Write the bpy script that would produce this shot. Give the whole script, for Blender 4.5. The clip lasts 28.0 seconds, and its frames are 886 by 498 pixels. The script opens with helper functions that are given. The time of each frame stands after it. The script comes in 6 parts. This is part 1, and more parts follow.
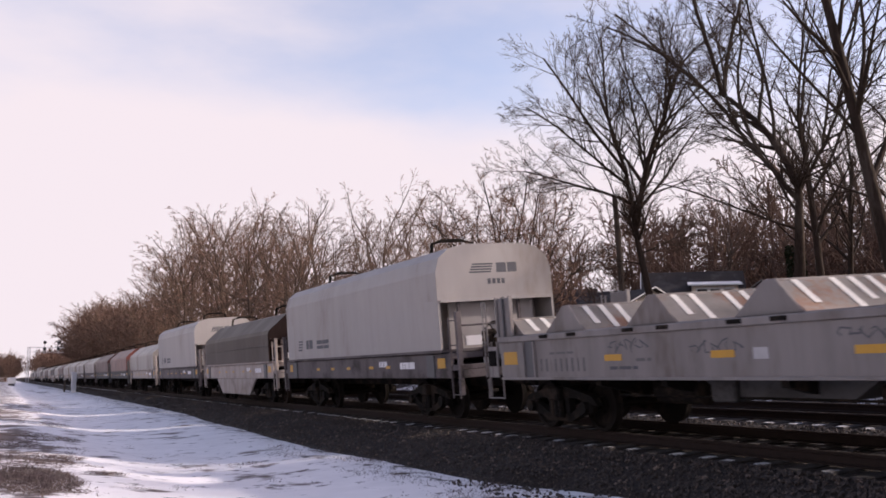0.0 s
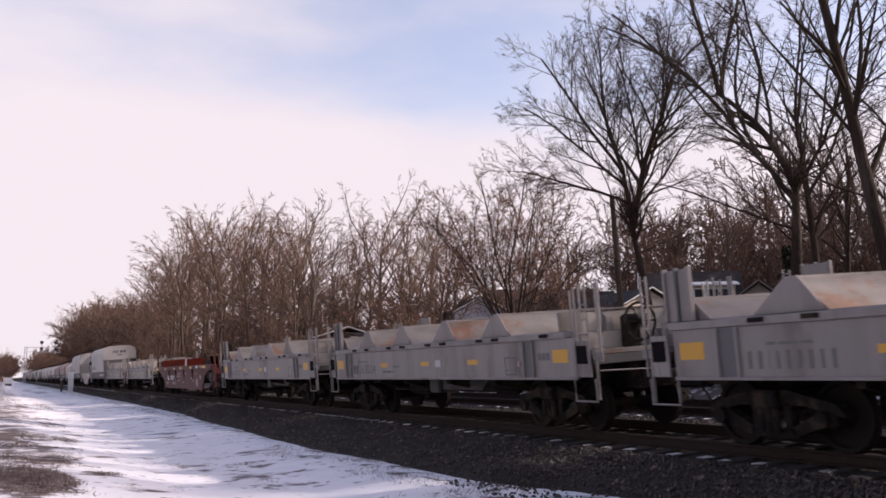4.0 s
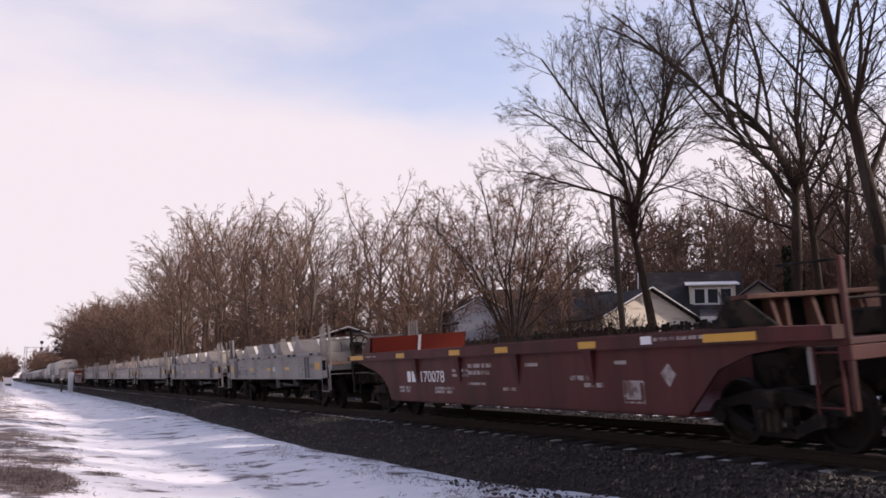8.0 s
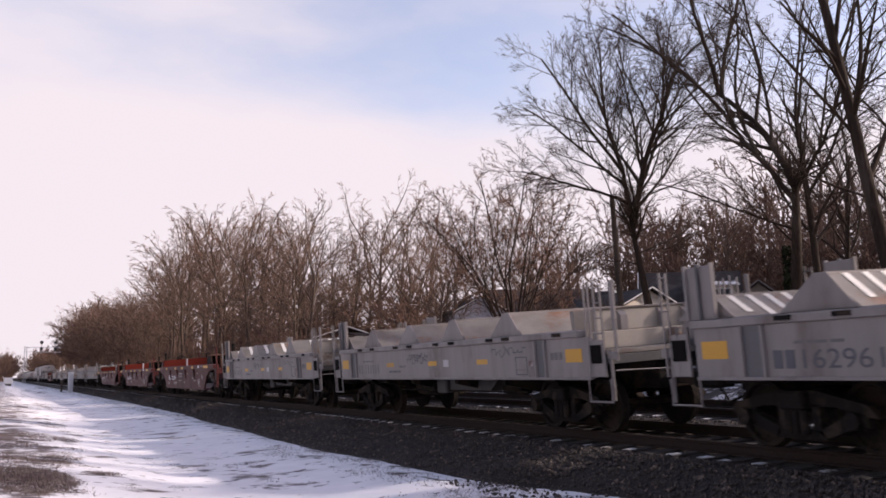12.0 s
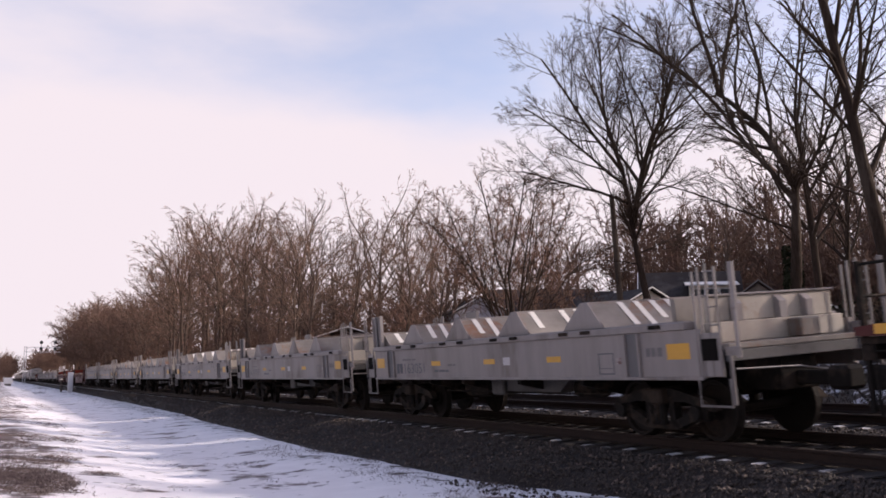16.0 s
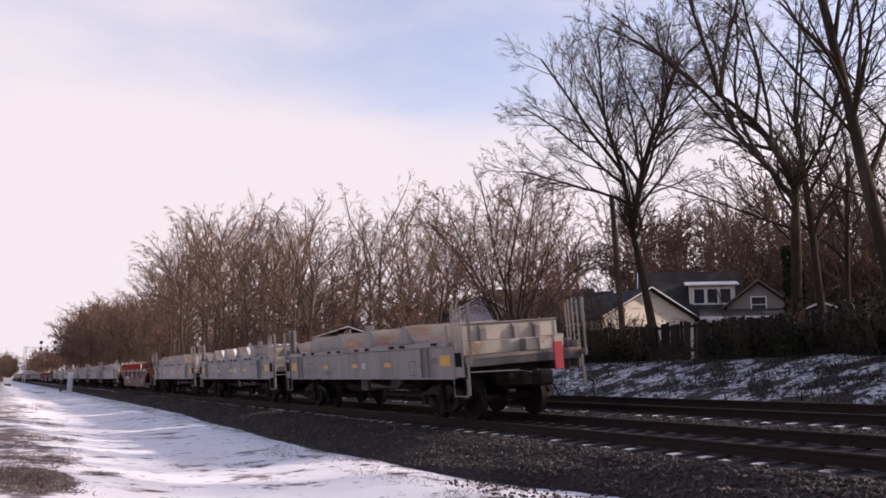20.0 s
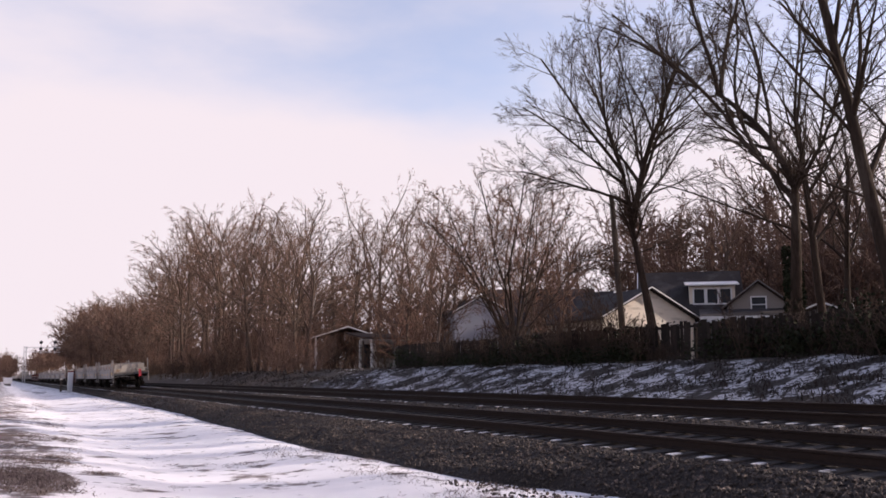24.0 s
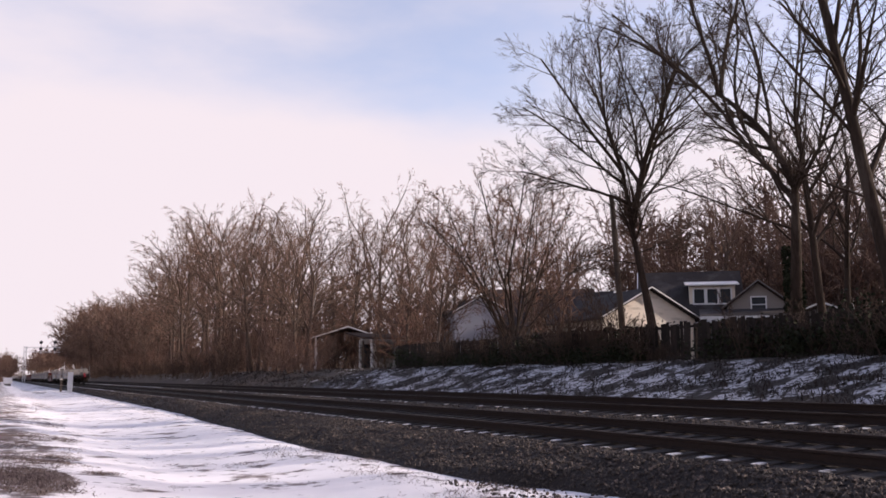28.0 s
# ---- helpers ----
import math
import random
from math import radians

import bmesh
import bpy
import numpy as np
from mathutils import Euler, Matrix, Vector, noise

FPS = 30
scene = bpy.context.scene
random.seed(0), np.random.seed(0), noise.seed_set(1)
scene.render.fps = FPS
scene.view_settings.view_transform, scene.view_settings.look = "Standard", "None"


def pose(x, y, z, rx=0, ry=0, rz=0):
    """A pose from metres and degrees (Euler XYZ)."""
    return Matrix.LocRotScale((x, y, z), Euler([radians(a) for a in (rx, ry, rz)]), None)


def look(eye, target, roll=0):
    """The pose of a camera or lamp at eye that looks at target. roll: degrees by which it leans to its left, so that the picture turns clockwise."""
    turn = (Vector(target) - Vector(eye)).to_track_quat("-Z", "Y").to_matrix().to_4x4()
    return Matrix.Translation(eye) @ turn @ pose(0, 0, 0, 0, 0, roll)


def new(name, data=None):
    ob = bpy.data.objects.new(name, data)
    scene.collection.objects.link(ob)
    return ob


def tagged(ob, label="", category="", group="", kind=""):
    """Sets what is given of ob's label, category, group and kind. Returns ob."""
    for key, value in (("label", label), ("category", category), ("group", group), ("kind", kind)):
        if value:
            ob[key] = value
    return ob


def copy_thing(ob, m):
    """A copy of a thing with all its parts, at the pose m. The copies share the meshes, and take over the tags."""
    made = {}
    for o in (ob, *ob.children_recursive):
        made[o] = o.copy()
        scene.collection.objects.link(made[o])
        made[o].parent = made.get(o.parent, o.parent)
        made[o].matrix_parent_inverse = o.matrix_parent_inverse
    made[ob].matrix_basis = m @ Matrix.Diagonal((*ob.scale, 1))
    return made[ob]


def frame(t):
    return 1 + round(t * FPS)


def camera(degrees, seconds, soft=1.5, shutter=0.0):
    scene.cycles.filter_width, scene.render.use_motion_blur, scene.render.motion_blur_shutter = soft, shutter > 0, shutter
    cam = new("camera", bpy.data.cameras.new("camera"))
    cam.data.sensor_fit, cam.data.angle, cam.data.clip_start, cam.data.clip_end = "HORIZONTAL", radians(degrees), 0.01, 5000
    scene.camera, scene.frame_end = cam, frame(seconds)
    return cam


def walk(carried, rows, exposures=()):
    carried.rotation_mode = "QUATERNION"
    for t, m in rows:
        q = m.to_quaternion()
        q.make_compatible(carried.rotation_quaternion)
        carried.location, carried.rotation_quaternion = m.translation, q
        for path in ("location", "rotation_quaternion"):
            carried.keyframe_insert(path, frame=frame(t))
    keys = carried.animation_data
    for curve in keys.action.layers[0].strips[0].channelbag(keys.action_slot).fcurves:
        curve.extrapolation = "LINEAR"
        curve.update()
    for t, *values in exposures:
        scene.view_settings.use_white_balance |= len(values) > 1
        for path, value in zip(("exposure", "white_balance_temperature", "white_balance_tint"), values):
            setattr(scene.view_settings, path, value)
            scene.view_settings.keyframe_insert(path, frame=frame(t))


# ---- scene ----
FOV = 50.8
EYE = (0.0, 0.0, 0.915)
TH, PH = 25.19, 7.9          # heading right of the track's line, tilt upwards


def eye_pose(turn=0.0):
    """The standing camera, turned left by so many degrees."""
    a, e = radians(TH - turn), radians(PH)
    return look(EYE, (EYE[0] + math.sin(a) * math.cos(e), EYE[1] + math.cos(a) * math.cos(e), EYE[2] + math.sin(e)))


cam = camera(FOV, 28.0, soft=1.65, shutter=0.09)
walk(cam, [(0.0, eye_pose(0.16)), (0.25, eye_pose(0.22)), (0.5, eye_pose(0.25)), (0.75, eye_pose(0.18)), (1.0, eye_pose(0.1)),
           (1.5, eye_pose(0.06)), (2.0, eye_pose(0.035)), (2.5, eye_pose(0.01)), (3.0, eye_pose(0.0)), (12.0, eye_pose(-0.005)),
           (21.0, eye_pose(-0.03)), (28.0, eye_pose(-0.03))], [(0.0, -0.18, 6500, 17.0), (28.0, -0.18, 6500, 17.0)])

# ---- world, sun, exposure ----
SUN_EL, SUN_BACK = 25.0, 22.0     # elevation; degrees behind the line square to the track
sun_from = Vector((math.cos(radians(SUN_BACK)) * math.cos(radians(SUN_EL)), -math.sin(radians(SUN_BACK)) * math.cos(radians(SUN_EL)), math.sin(radians(SUN_EL))))


def make_world():
    w = bpy.data.worlds.new("winter_sky")
    scene.world = w
    w.use_nodes = True
    nt = w.node_tree
    nt.nodes.clear()
    N, L = nt.nodes.new, nt.links.new
    out, bg = N("ShaderNodeOutputWorld"), N("ShaderNodeBackground")
    sky = N("ShaderNodeTexSky")
    sky.sky_type = "NISHITA"
    sky.sun_disc = False
    sky.sun_elevation = radians(SUN_EL)
    sky.sun_rotation = math.atan2(sun_from.x, sun_from.y)
    sky.air_density, sky.dust_density, sky.ozone_density = 1.0, 1.6, 2.0
    tc, sep = N("ShaderNodeTexCoord"), N("ShaderNodeSeparateXYZ")
    L(tc.outputs["Generated"], sep.inputs[0])
    # thin high cloud: stretched noise, and a veil that thickens towards the horizon
    mp = N("ShaderNodeMapping")
    mp.inputs["Scale"].default_value = (1.0, 0.8, 2.6)
    mp.inputs["Location"].default_value = (0.35, 0.2, 0.1)
    mp.inputs["Rotation"].default_value = (0.0, radians(14), radians(-20))
    L(tc.outputs["Generated"], mp.inputs[0])
    nz = N("ShaderNodeTexNoise")
    nz.inputs["Scale"].default_value, nz.inputs["Detail"].default_value, nz.inputs["Roughness"].default_value = 2.1, 6.0, 0.52
    L(mp.outputs[0], nz.inputs["Vector"])
    veil = N("ShaderNodeMapRange")
    veil.interpolation_type = "SMOOTHSTEP"
    veil.inputs["From Min"].default_value, veil.inputs["From Max"].default_value = 0.15, 0.33
    veil.inputs["To Min"].default_value, veil.inputs["To Max"].default_value = 0.42, 0.12
    L(sep.outputs["Z"], veil.inputs["Value"])
    add = N("ShaderNodeMath")
    add.operation = "ADD"
    L(nz.outputs["Fac"], add.inputs[0])
    L(veil.outputs[0], add.inputs[1])
    clear = N("ShaderNodeMapRange")           # the sky clears overhead
    clear.interpolation_type = "SMOOTHSTEP"
    clear.inputs["From Min"].default_value, clear.inputs["From Max"].default_value = 0.38, 0.62
    clear.inputs["To Min"].default_value, clear.inputs["To Max"].default_value = 0.0, -0.4
    L(sep.outputs["Z"], clear.inputs["Value"])
    add2 = N("ShaderNodeMath")
    add2.operation = "ADD"
    L(add.outputs[0], add2.inputs[0])
    north = N("ShaderNodeMapRange")
    north.interpolation_type = "SMOOTHSTEP"
    north.inputs["From Min"].default_value, north.inputs["From Max"].default_value = 0.84, 0.99
    north.inputs["To Min"].default_value, north.inputs["To Max"].default_value = -0.03, 0.28
    L(sep.outputs["Y"], north.inputs["Value"])
    both = N("ShaderNodeMath")
    both.operation = "ADD"
    L(clear.outputs[0], both.inputs[0])
    L(north.outputs[0], both.inputs[1])
    L(both.outputs[0], add2.inputs[1])
    cl = N("ShaderNodeMapRange")
    cl.interpolation_type = "SMOOTHSTEP"
    cl.inputs["From Min"].default_value, cl.inputs["From Max"].default_value = 0.36, 0.86
    L(add2.outputs[0], cl.inputs["Value"])
    mix = N("ShaderNodeMix")
    mix.data_type = "RGBA"
    L(cl.outputs[0], mix.inputs["Factor"])
    tone = N("ShaderNodeMix")
    tone.data_type = "RGBA"
    tone.blend_type = "MULTIPLY"
    tone.inputs["Factor"].default_value = 1.0
    tone.inputs["B"].default_value = (3.75, 3.0, 2.72, 1)
    L(sky.outputs[0], tone.inputs["A"])
    L(tone.outputs["Result"], mix.inputs["A"])
    mix.inputs["B"].default_value = (10.3, 9.5, 9.8, 1)
    L(mix.outputs["Result"], bg.inputs["Color"])
    bg.inputs["Strength"].default_value = 0.1
    L(bg.outputs[0], out.inputs[0])


make_world()
sun_data = bpy.data.lights.new("sun", "SUN")
sun_data.energy, sun_data.angle, sun_data.color = 7.0, radians(1.6), (1.0, 0.9, 0.8)
sun = new("sun", sun_data)
sun.matrix_world = look(sun_from * 100, (0, 0, 0))

# ---- materials ----


def mat(name, colour, rough=0.7, metal=0.0, vary=0.15, scale=3.0, second=None, fac2=(0.52, 0.66), scale2=0.8, bump=0.0, bump_scale=40.0, stretch=(1, 1, 1), per_object=0.0, spec=0.5, streak=0.0):
    """A surface with fine and broad variation: the colour varies by noise, 'second' comes through in patches."""
    m = bpy.data.materials.new(name)
    m.use_nodes = True
    nt = m.node_tree
    N, L = nt.nodes.new, nt.links.new
    bs = nt.nodes["Principled BSDF"]
    bs.inputs["Metallic"].default_value = metal
    bs.inputs["Specular IOR Level"].default_value = spec
    geo, mp = N("ShaderNodeTexCoord"), N("ShaderNodeMapping")
    mp.inputs["Scale"].default_value = stretch
    L(geo.outputs["Object"], mp.inputs[0])
    n1 = N("ShaderNodeTexNoise")
    n1.inputs["Scale"].default_value, n1.inputs["Detail"].default_value = scale * 6, 5
    n2 = N("ShaderNodeTexNoise")
    n2.inputs["Scale"].default_value, n2.inputs["Detail"].default_value = scale2, 6
    info = N("ShaderNodeObjectInfo")
    off = N("ShaderNodeVectorMath")
    off.operation = "ADD"
    sc = N("ShaderNodeVectorMath")
    sc.operation = "SCALE"
    L(info.outputs["Random"], sc.inputs[0])
    sc.inputs["Scale"].default_value = 37.0
    L(mp.outputs[0], off.inputs[0])
    L(sc.outputs[0], off.inputs[1])
    L(off.outputs[0], n1.inputs["Vector"])
    L(off.outputs[0], n2.inputs["Vector"])
    base = N("ShaderNodeMix")
    base.data_type = "RGBA"
    base.inputs["A"].default_value = (*[c * (1 - vary) for c in colour], 1)
    base.inputs["B"].default_value = (*[min(1, c * (1 + vary)) for c in colour], 1)
    L(n1.outputs["Fac"], base.inputs["Factor"])
    last = base.outputs["Result"]
    if second:
        rg = N("ShaderNodeMapRange")
        rg.interpolation_type = "SMOOTHSTEP"
        rg.inputs["From Min"].default_value, rg.inputs["From Max"].default_value = fac2
        mixn = N("ShaderNodeMath")
        mixn.operation = "MULTIPLY_ADD"
        L(n1.outputs["Fac"], mixn.inputs[0])
        mixn.inputs[1].default_value = 0.3
        L(n2.outputs["Fac"], mixn.inputs[2])
        sub = N("ShaderNodeMath")
        sub.operation = "SUBTRACT"
        L(mixn.outputs[0], sub.inputs[0])
        sub.inputs[1].default_value = 0.15
        L(sub.outputs[0], rg.inputs["Value"])
        m2 = N("ShaderNodeMix")
        m2.data_type = "RGBA"
        L(rg.outputs[0], m2.inputs["Factor"])
        L(last, m2.inputs["A"])
        m2.inputs["B"].default_value = (*second, 1)
        last = m2.outputs["Result"]
    if streak:
        # dirt washed down the surface in fine upright runs
        sm, ns, sr, mk = N("ShaderNodeMapping"), N("ShaderNodeTexNoise"), N("ShaderNodeMapRange"), N("ShaderNodeMix")
        sm.inputs["Scale"].default_value = (1.2, 2.4, 0.4)
        L(off.outputs[0], sm.inputs[0])
        ns.inputs["Scale"].default_value, ns.inputs["Detail"].default_value = 1.0, 6
        L(sm.outputs[0], ns.inputs["Vector"])
        sr.inputs["From Min"].default_value, sr.inputs["From Max"].default_value = 0.42, 0.72
        sr.inputs["To Max"].default_value = streak
        L(ns.outputs["Fac"], sr.inputs["Value"])
        mk.data_type = "RGBA"
        L(sr.outputs[0], mk.inputs["Factor"])
        L(last, mk.inputs["A"])
        mk.inputs["B"].default_value = (*[c * k for c, k in zip(colour, (0.3, 0.26, 0.22))], 1)
        last = mk.outputs["Result"]
    if per_object:
        hsv = N("ShaderNodeHueSaturation")
        rr = N("ShaderNodeMapRange")
        rr.inputs["To Min"].default_value, rr.inputs["To Max"].default_value = 1 - per_object, 1 + per_object
        L(info.outputs["Random"], rr.inputs["Value"])
        L(rr.outputs[0], hsv.inputs["Value"])
        L(last, hsv.inputs["Color"])
        last = hsv.outputs["Color"]
    L(last, bs.inputs["Base Color"])
    rv = N("ShaderNodeMapRange")
    rv.inputs["To Min"].default_value, rv.inputs["To Max"].default_value = max(0.02, rough - 0.12), min(1, rough + 0.12)
    L(n2.outputs["Fac"], rv.inputs["Value"])
    L(rv.outputs[0], bs.inputs["Roughness"])
    if bump:
        nb, bp = N("ShaderNodeTexNoise"), N("ShaderNodeBump")
        nb.inputs["Scale"].default_value, nb.inputs["Detail"].default_value = bump_scale, 4
        bp.inputs["Strength"].default_value, bp.inputs["Distance"].default_value = 1.0, bump
        L(off.outputs[0], nb.inputs["Vector"])
        L(nb.outputs["Fac"], bp.inputs["Height"])
        L(bp.outputs[0], bs.inputs["Normal"])
    return m


def ground_mat(name, layers, bump=0.02, bump_scale=12.0, stretch=(1, 1, 1)):
    """layers: (colour, noise scale, low, high): each comes over the last where its noise passes from low to high; with (from, to, gain, axis) it gains along one side."""
    m = bpy.data.materials.new(name)
    m.use_nodes = True
    nt = m.node_tree
    N, L = nt.nodes.new, nt.links.new
    bs = nt.nodes["Principled BSDF"]
    bs.inputs["Roughness"].default_value = 0.85
    bs.inputs["Specular IOR Level"].default_value = 0.25
    tc, mp = N("ShaderNodeTexCoord"), N("ShaderNodeMapping")
    mp.inputs["Scale"].default_value = stretch
    L(tc.outputs["Object"], mp.inputs[0])
    last = None
    sepx = N("ShaderNodeSeparateXYZ")
    L(tc.outputs["Object"], sepx.inputs[0])
    for i, (col, sc, lo, hi, *edge) in enumerate(layers):
        nz = N("ShaderNodeTexNoise")
        nz.inputs["Scale"].default_value, nz.inputs["Detail"].default_value, nz.inputs["Roughness"].default_value = sc, 7, 0.6
        sh = N("ShaderNodeVectorMath")
        sh.operation = "ADD"
        sh.inputs[1].default_value = (i * 13.1, i * 7.7, i * 3.3)
        L(mp.outputs[0], sh.inputs[0])
        L(sh.outputs[0], nz.inputs["Vector"])
        if last is None:
            mx = N("ShaderNodeMix")
            mx.data_type = "RGBA"
            mx.inputs["A"].default_value = (*[c * 0.8 for c in col], 1)
            mx.inputs["B"].default_value = (*[min(1, c * 1.15) for c in col], 1)
            L(nz.outputs["Fac"], mx.inputs["Factor"])
        else:
            rg = N("ShaderNodeMapRange")
            rg.inputs["From Min"].default_value, rg.inputs["From Max"].default_value = lo, hi
            L(nz.outputs["Fac"], rg.inputs["Value"])
            if edge:
                side, more = N("ShaderNodeMapRange"), N("ShaderNodeMath")
                side.interpolation_type = "SMOOTHSTEP"
                side.inputs["From Min"].default_value, side.inputs["From Max"].default_value = edge[0], edge[1]
                side.inputs["To Min"].default_value, side.inputs["To Max"].default_value = edge[2], 0.0
                L(sepx.outputs["XYZ".index(edge[3])], side.inputs["Value"])
                L(nz.outputs["Fac"], more.inputs[0])
                L(side.outputs[0], more.inputs[1])
                L(more.outputs[0], rg.inputs["Value"])
            mx = N("ShaderNodeMix")
            mx.data_type = "RGBA"
            L(rg.outputs[0], mx.inputs["Factor"])
            L(last, mx.inputs["A"])
            mx.inputs["B"].default_value = (*col, 1)
        last = mx.outputs["Result"]
    L(last, bs.inputs["Base Color"])
    nb, bp = N("ShaderNodeTexNoise"), N("ShaderNodeBump")
    nb.inputs["Scale"].default_value, nb.inputs["Detail"].default_value = bump_scale, 6
    bp.inputs["Distance"].default_value = bump
    L(mp.outputs[0], nb.inputs["Vector"])
    L(nb.outputs["Fac"], bp.inputs["Height"])
    L(bp.outputs[0], bs.inputs["Normal"])
    return m


SNOW = (0.77, 0.74, 0.745)
M_SNOWFIELD = ground_mat("snow_over_dead_grass", [(SNOW, 1.2, 0, 1), ((0.1, 0.08, 0.06), 0.9, 0.745, 0.775), ((0.12, 0.1, 0.075), 3.2, 0.745, 0.77), ((0.14, 0.105, 0.095), 0.85, 0.58, 0.66, 0.2, 2.0, 0.11, "X"), ((0.085, 0.064, 0.06), 2.4, 0.6, 0.67, 0.3, 1.7, 0.08, "X"), ((0.075, 0.06, 0.052), 1.7, 0.68, 0.74, 7.0, 5.4, 0.14, "X")], 0.008, 1.6)
M_BANK = ground_mat("snow_in_matted_weeds", [((0.035, 0.028, 0.024), 3, 0, 1), ((0.54, 0.525, 0.54), 0.9, 0.462, 0.53), ((0.04, 0.032, 0.027), 5.0, 0.5, 0.55), ((0.045, 0.036, 0.03), 0.8, 0.64, 0.72, 62, 40, 0.3, "Y")], 0.1, 4, (1, 1.0, 1))
M_YARD = ground_mat("yard_leaf_litter_and_snow", [((0.07, 0.05, 0.035), 2, 0, 1), (SNOW, 0.3, 0.56, 0.62)], 0.05, 3)
M_LITTER = ground_mat("dark_leaf_litter", [((0.05, 0.035, 0.026), 2, 0, 1), ((0.085, 0.06, 0.044), 1.3, 0.5, 0.6), (SNOW, 0.5, 0.66, 0.7)], 0.06, 3)
M_BALLAST = ground_mat("crushed_stone_ballast", [((0.029, 0.022, 0.0185), 30, 0, 1), ((0.11, 0.08, 0.065), 22, 0.58, 0.64), ((0.016, 0.014, 0.0135), 26, 0.54, 0.6)], 0.05, 22)
M_STONE = mat("ballast_stone", (0.04, 0.03, 0.025), 0.85, vary=0.6, scale=0.9, second=(0.17, 0.125, 0.1), fac2=(0.56, 0.7), scale2=9.0)
M_RAIL = mat("rusty_rail_steel", (0.024, 0.0155, 0.0125), 0.85, 0.0, 0.3, 2, bump=0.002, spec=0.15)
M_RAILTOP = mat("worn_rail_head", (0.12, 0.095, 0.085), 0.5, 0.7, 0.2, 2)
M_TIE = mat("weathered_tie_timber", (0.026, 0.0195, 0.016), 0.9, vary=0.35, scale=1.5, stretch=(1, 6, 6), bump=0.006, per_object=0.25)
M_TIESNOW = mat("thin_snow_on_timber", (0.5, 0.485, 0.49), 0.9, vary=0.25, second=(0.08, 0.07, 0.065), fac2=(0.52, 0.62), scale2=4.0, bump=0.005)
M_BARK = mat("grey_brown_bark", (0.037, 0.026, 0.02), 0.9, vary=0.6, scale=2, stretch=(1, 1, 0.25), second=(0.065, 0.05, 0.04), bump=0.035, bump_scale=18, spec=0.08)
M_TWIG = mat("brown_winter_twigs", (0.2, 0.128, 0.092), 0.85, vary=0.3, scale=0.2, second=(0.27, 0.175, 0.128), scale2=0.25, spec=0.08)
M_TWIG2 = mat("reddish_winter_twigs", (0.19, 0.108, 0.076), 0.85, vary=0.3, scale=0.2, second=(0.2, 0.125, 0.088), scale2=0.25, spec=0.08)
M_WOODBARK = mat("light_woodland_bark", (0.1, 0.071, 0.055), 0.9, vary=0.3, scale=1, second=(0.145, 0.107, 0.086), scale2=0.4, spec=0.08)
# far wood and undergrowth: their shade is put into this darker brown
M_FARWOOD = mat("shade_dimmed_winter_wood", (0.117, 0.073, 0.056), 0.9, vary=0.3, scale=0.1, second=(0.15, 0.096, 0.072), scale2=0.12, spec=0.08)
M_DARKTWIG = mat("dark_bare_twigs", (0.06, 0.041, 0.031), 0.9, vary=0.3, scale=0.2, spec=0.08)
M_BIRCH = mat("pale_bark", (0.42, 0.38, 0.34), 0.8, vary=0.2, second=(0.12, 0.1, 0.09), scale2=2.0)
M_GRASS = mat("dead_grass_blades", (0.14, 0.1, 0.08), 0.8, vary=0.3)
M_MATTED = mat("matted_dead_grass", (0.125, 0.092, 0.082), 0.85, vary=0.5, scale=0.6, second=(0.22, 0.17, 0.15), fac2=(0.5, 0.62), scale2=6.0, spec=0.1)
M_WEED = mat("dark_matted_weeds", (0.035, 0.027, 0.022), 0.85, vary=0.4, spec=0.08)
M_IVY = mat("dark_ivy_leaves", (0.02, 0.023, 0.012), 0.85, vary=0.4, spec=0.1)
M_GREY = mat("light_grey_car_paint", (0.228, 0.203, 0.192), 0.55, 0.0, 0.1, 1.5, second=(0.13, 0.105, 0.09), fac2=(0.5, 0.75), scale2=0.9, stretch=(1, 1, 0.35), per_object=0.05, spec=0.3, streak=0.28)
M_WHITE = mat("off_white_cover_paint", (0.34, 0.31, 0.29), 0.55, 0.0, 0.07, 1, second=(0.24, 0.2, 0.17), fac2=(0.5, 0.78), scale2=0.5, stretch=(1, 1, 0.4), streak=0.12)
M_CRADLE = mat("worn_shaded_cradle_paint", (0.175, 0.155, 0.135), 0.6, 0.0, 0.15, 2, second=(0.17, 0.08, 0.042), fac2=(0.52, 0.7), scale2=1.1, streak=0.6)
M_CREAM = mat("weathered_cream_hood", (0.25, 0.225, 0.205), 0.4, 0.0, 0.15, 1.2, second=(0.17, 0.14, 0.12), fac2=(0.5, 0.72), scale2=0.7, stretch=(1, 1, 0.4), spec=0.5, streak=0.25)
M_RED = mat("oxide_red_car_paint", (0.074, 0.0175, 0.0155), 0.6, 0.0, 0.2, 1.2, second=(0.042, 0.018, 0.016), fac2=(0.48, 0.75), scale2=0.8, stretch=(1, 1, 0.4), per_object=0.08, spec=0.2, streak=0.5)
M_REDIN = mat("bright_oxide_inner_wall", (0.16, 0.026, 0.017), 0.7, vary=0.15, second=(0.11, 0.026, 0.018), spec=0.1)
M_BROWN = mat("weathered_brown_cover", (0.03, 0.0185, 0.016), 0.42, 0.0, 0.3, 1.2, second=(0.05, 0.036, 0.031), fac2=(0.54, 0.8), scale2=0.9, stretch=(1, 1, 0.35), spec=0.1)
# also paints the shade on the well cars' front ends and rails
M_UNDER = mat("grimy_gear_and_shade_black", (0.011, 0.0092, 0.008), 0.85, 0.0, 0.4, 2, second=(0.034, 0.025, 0.019), fac2=(0.46, 0.62), scale2=2.5, spec=0.1)
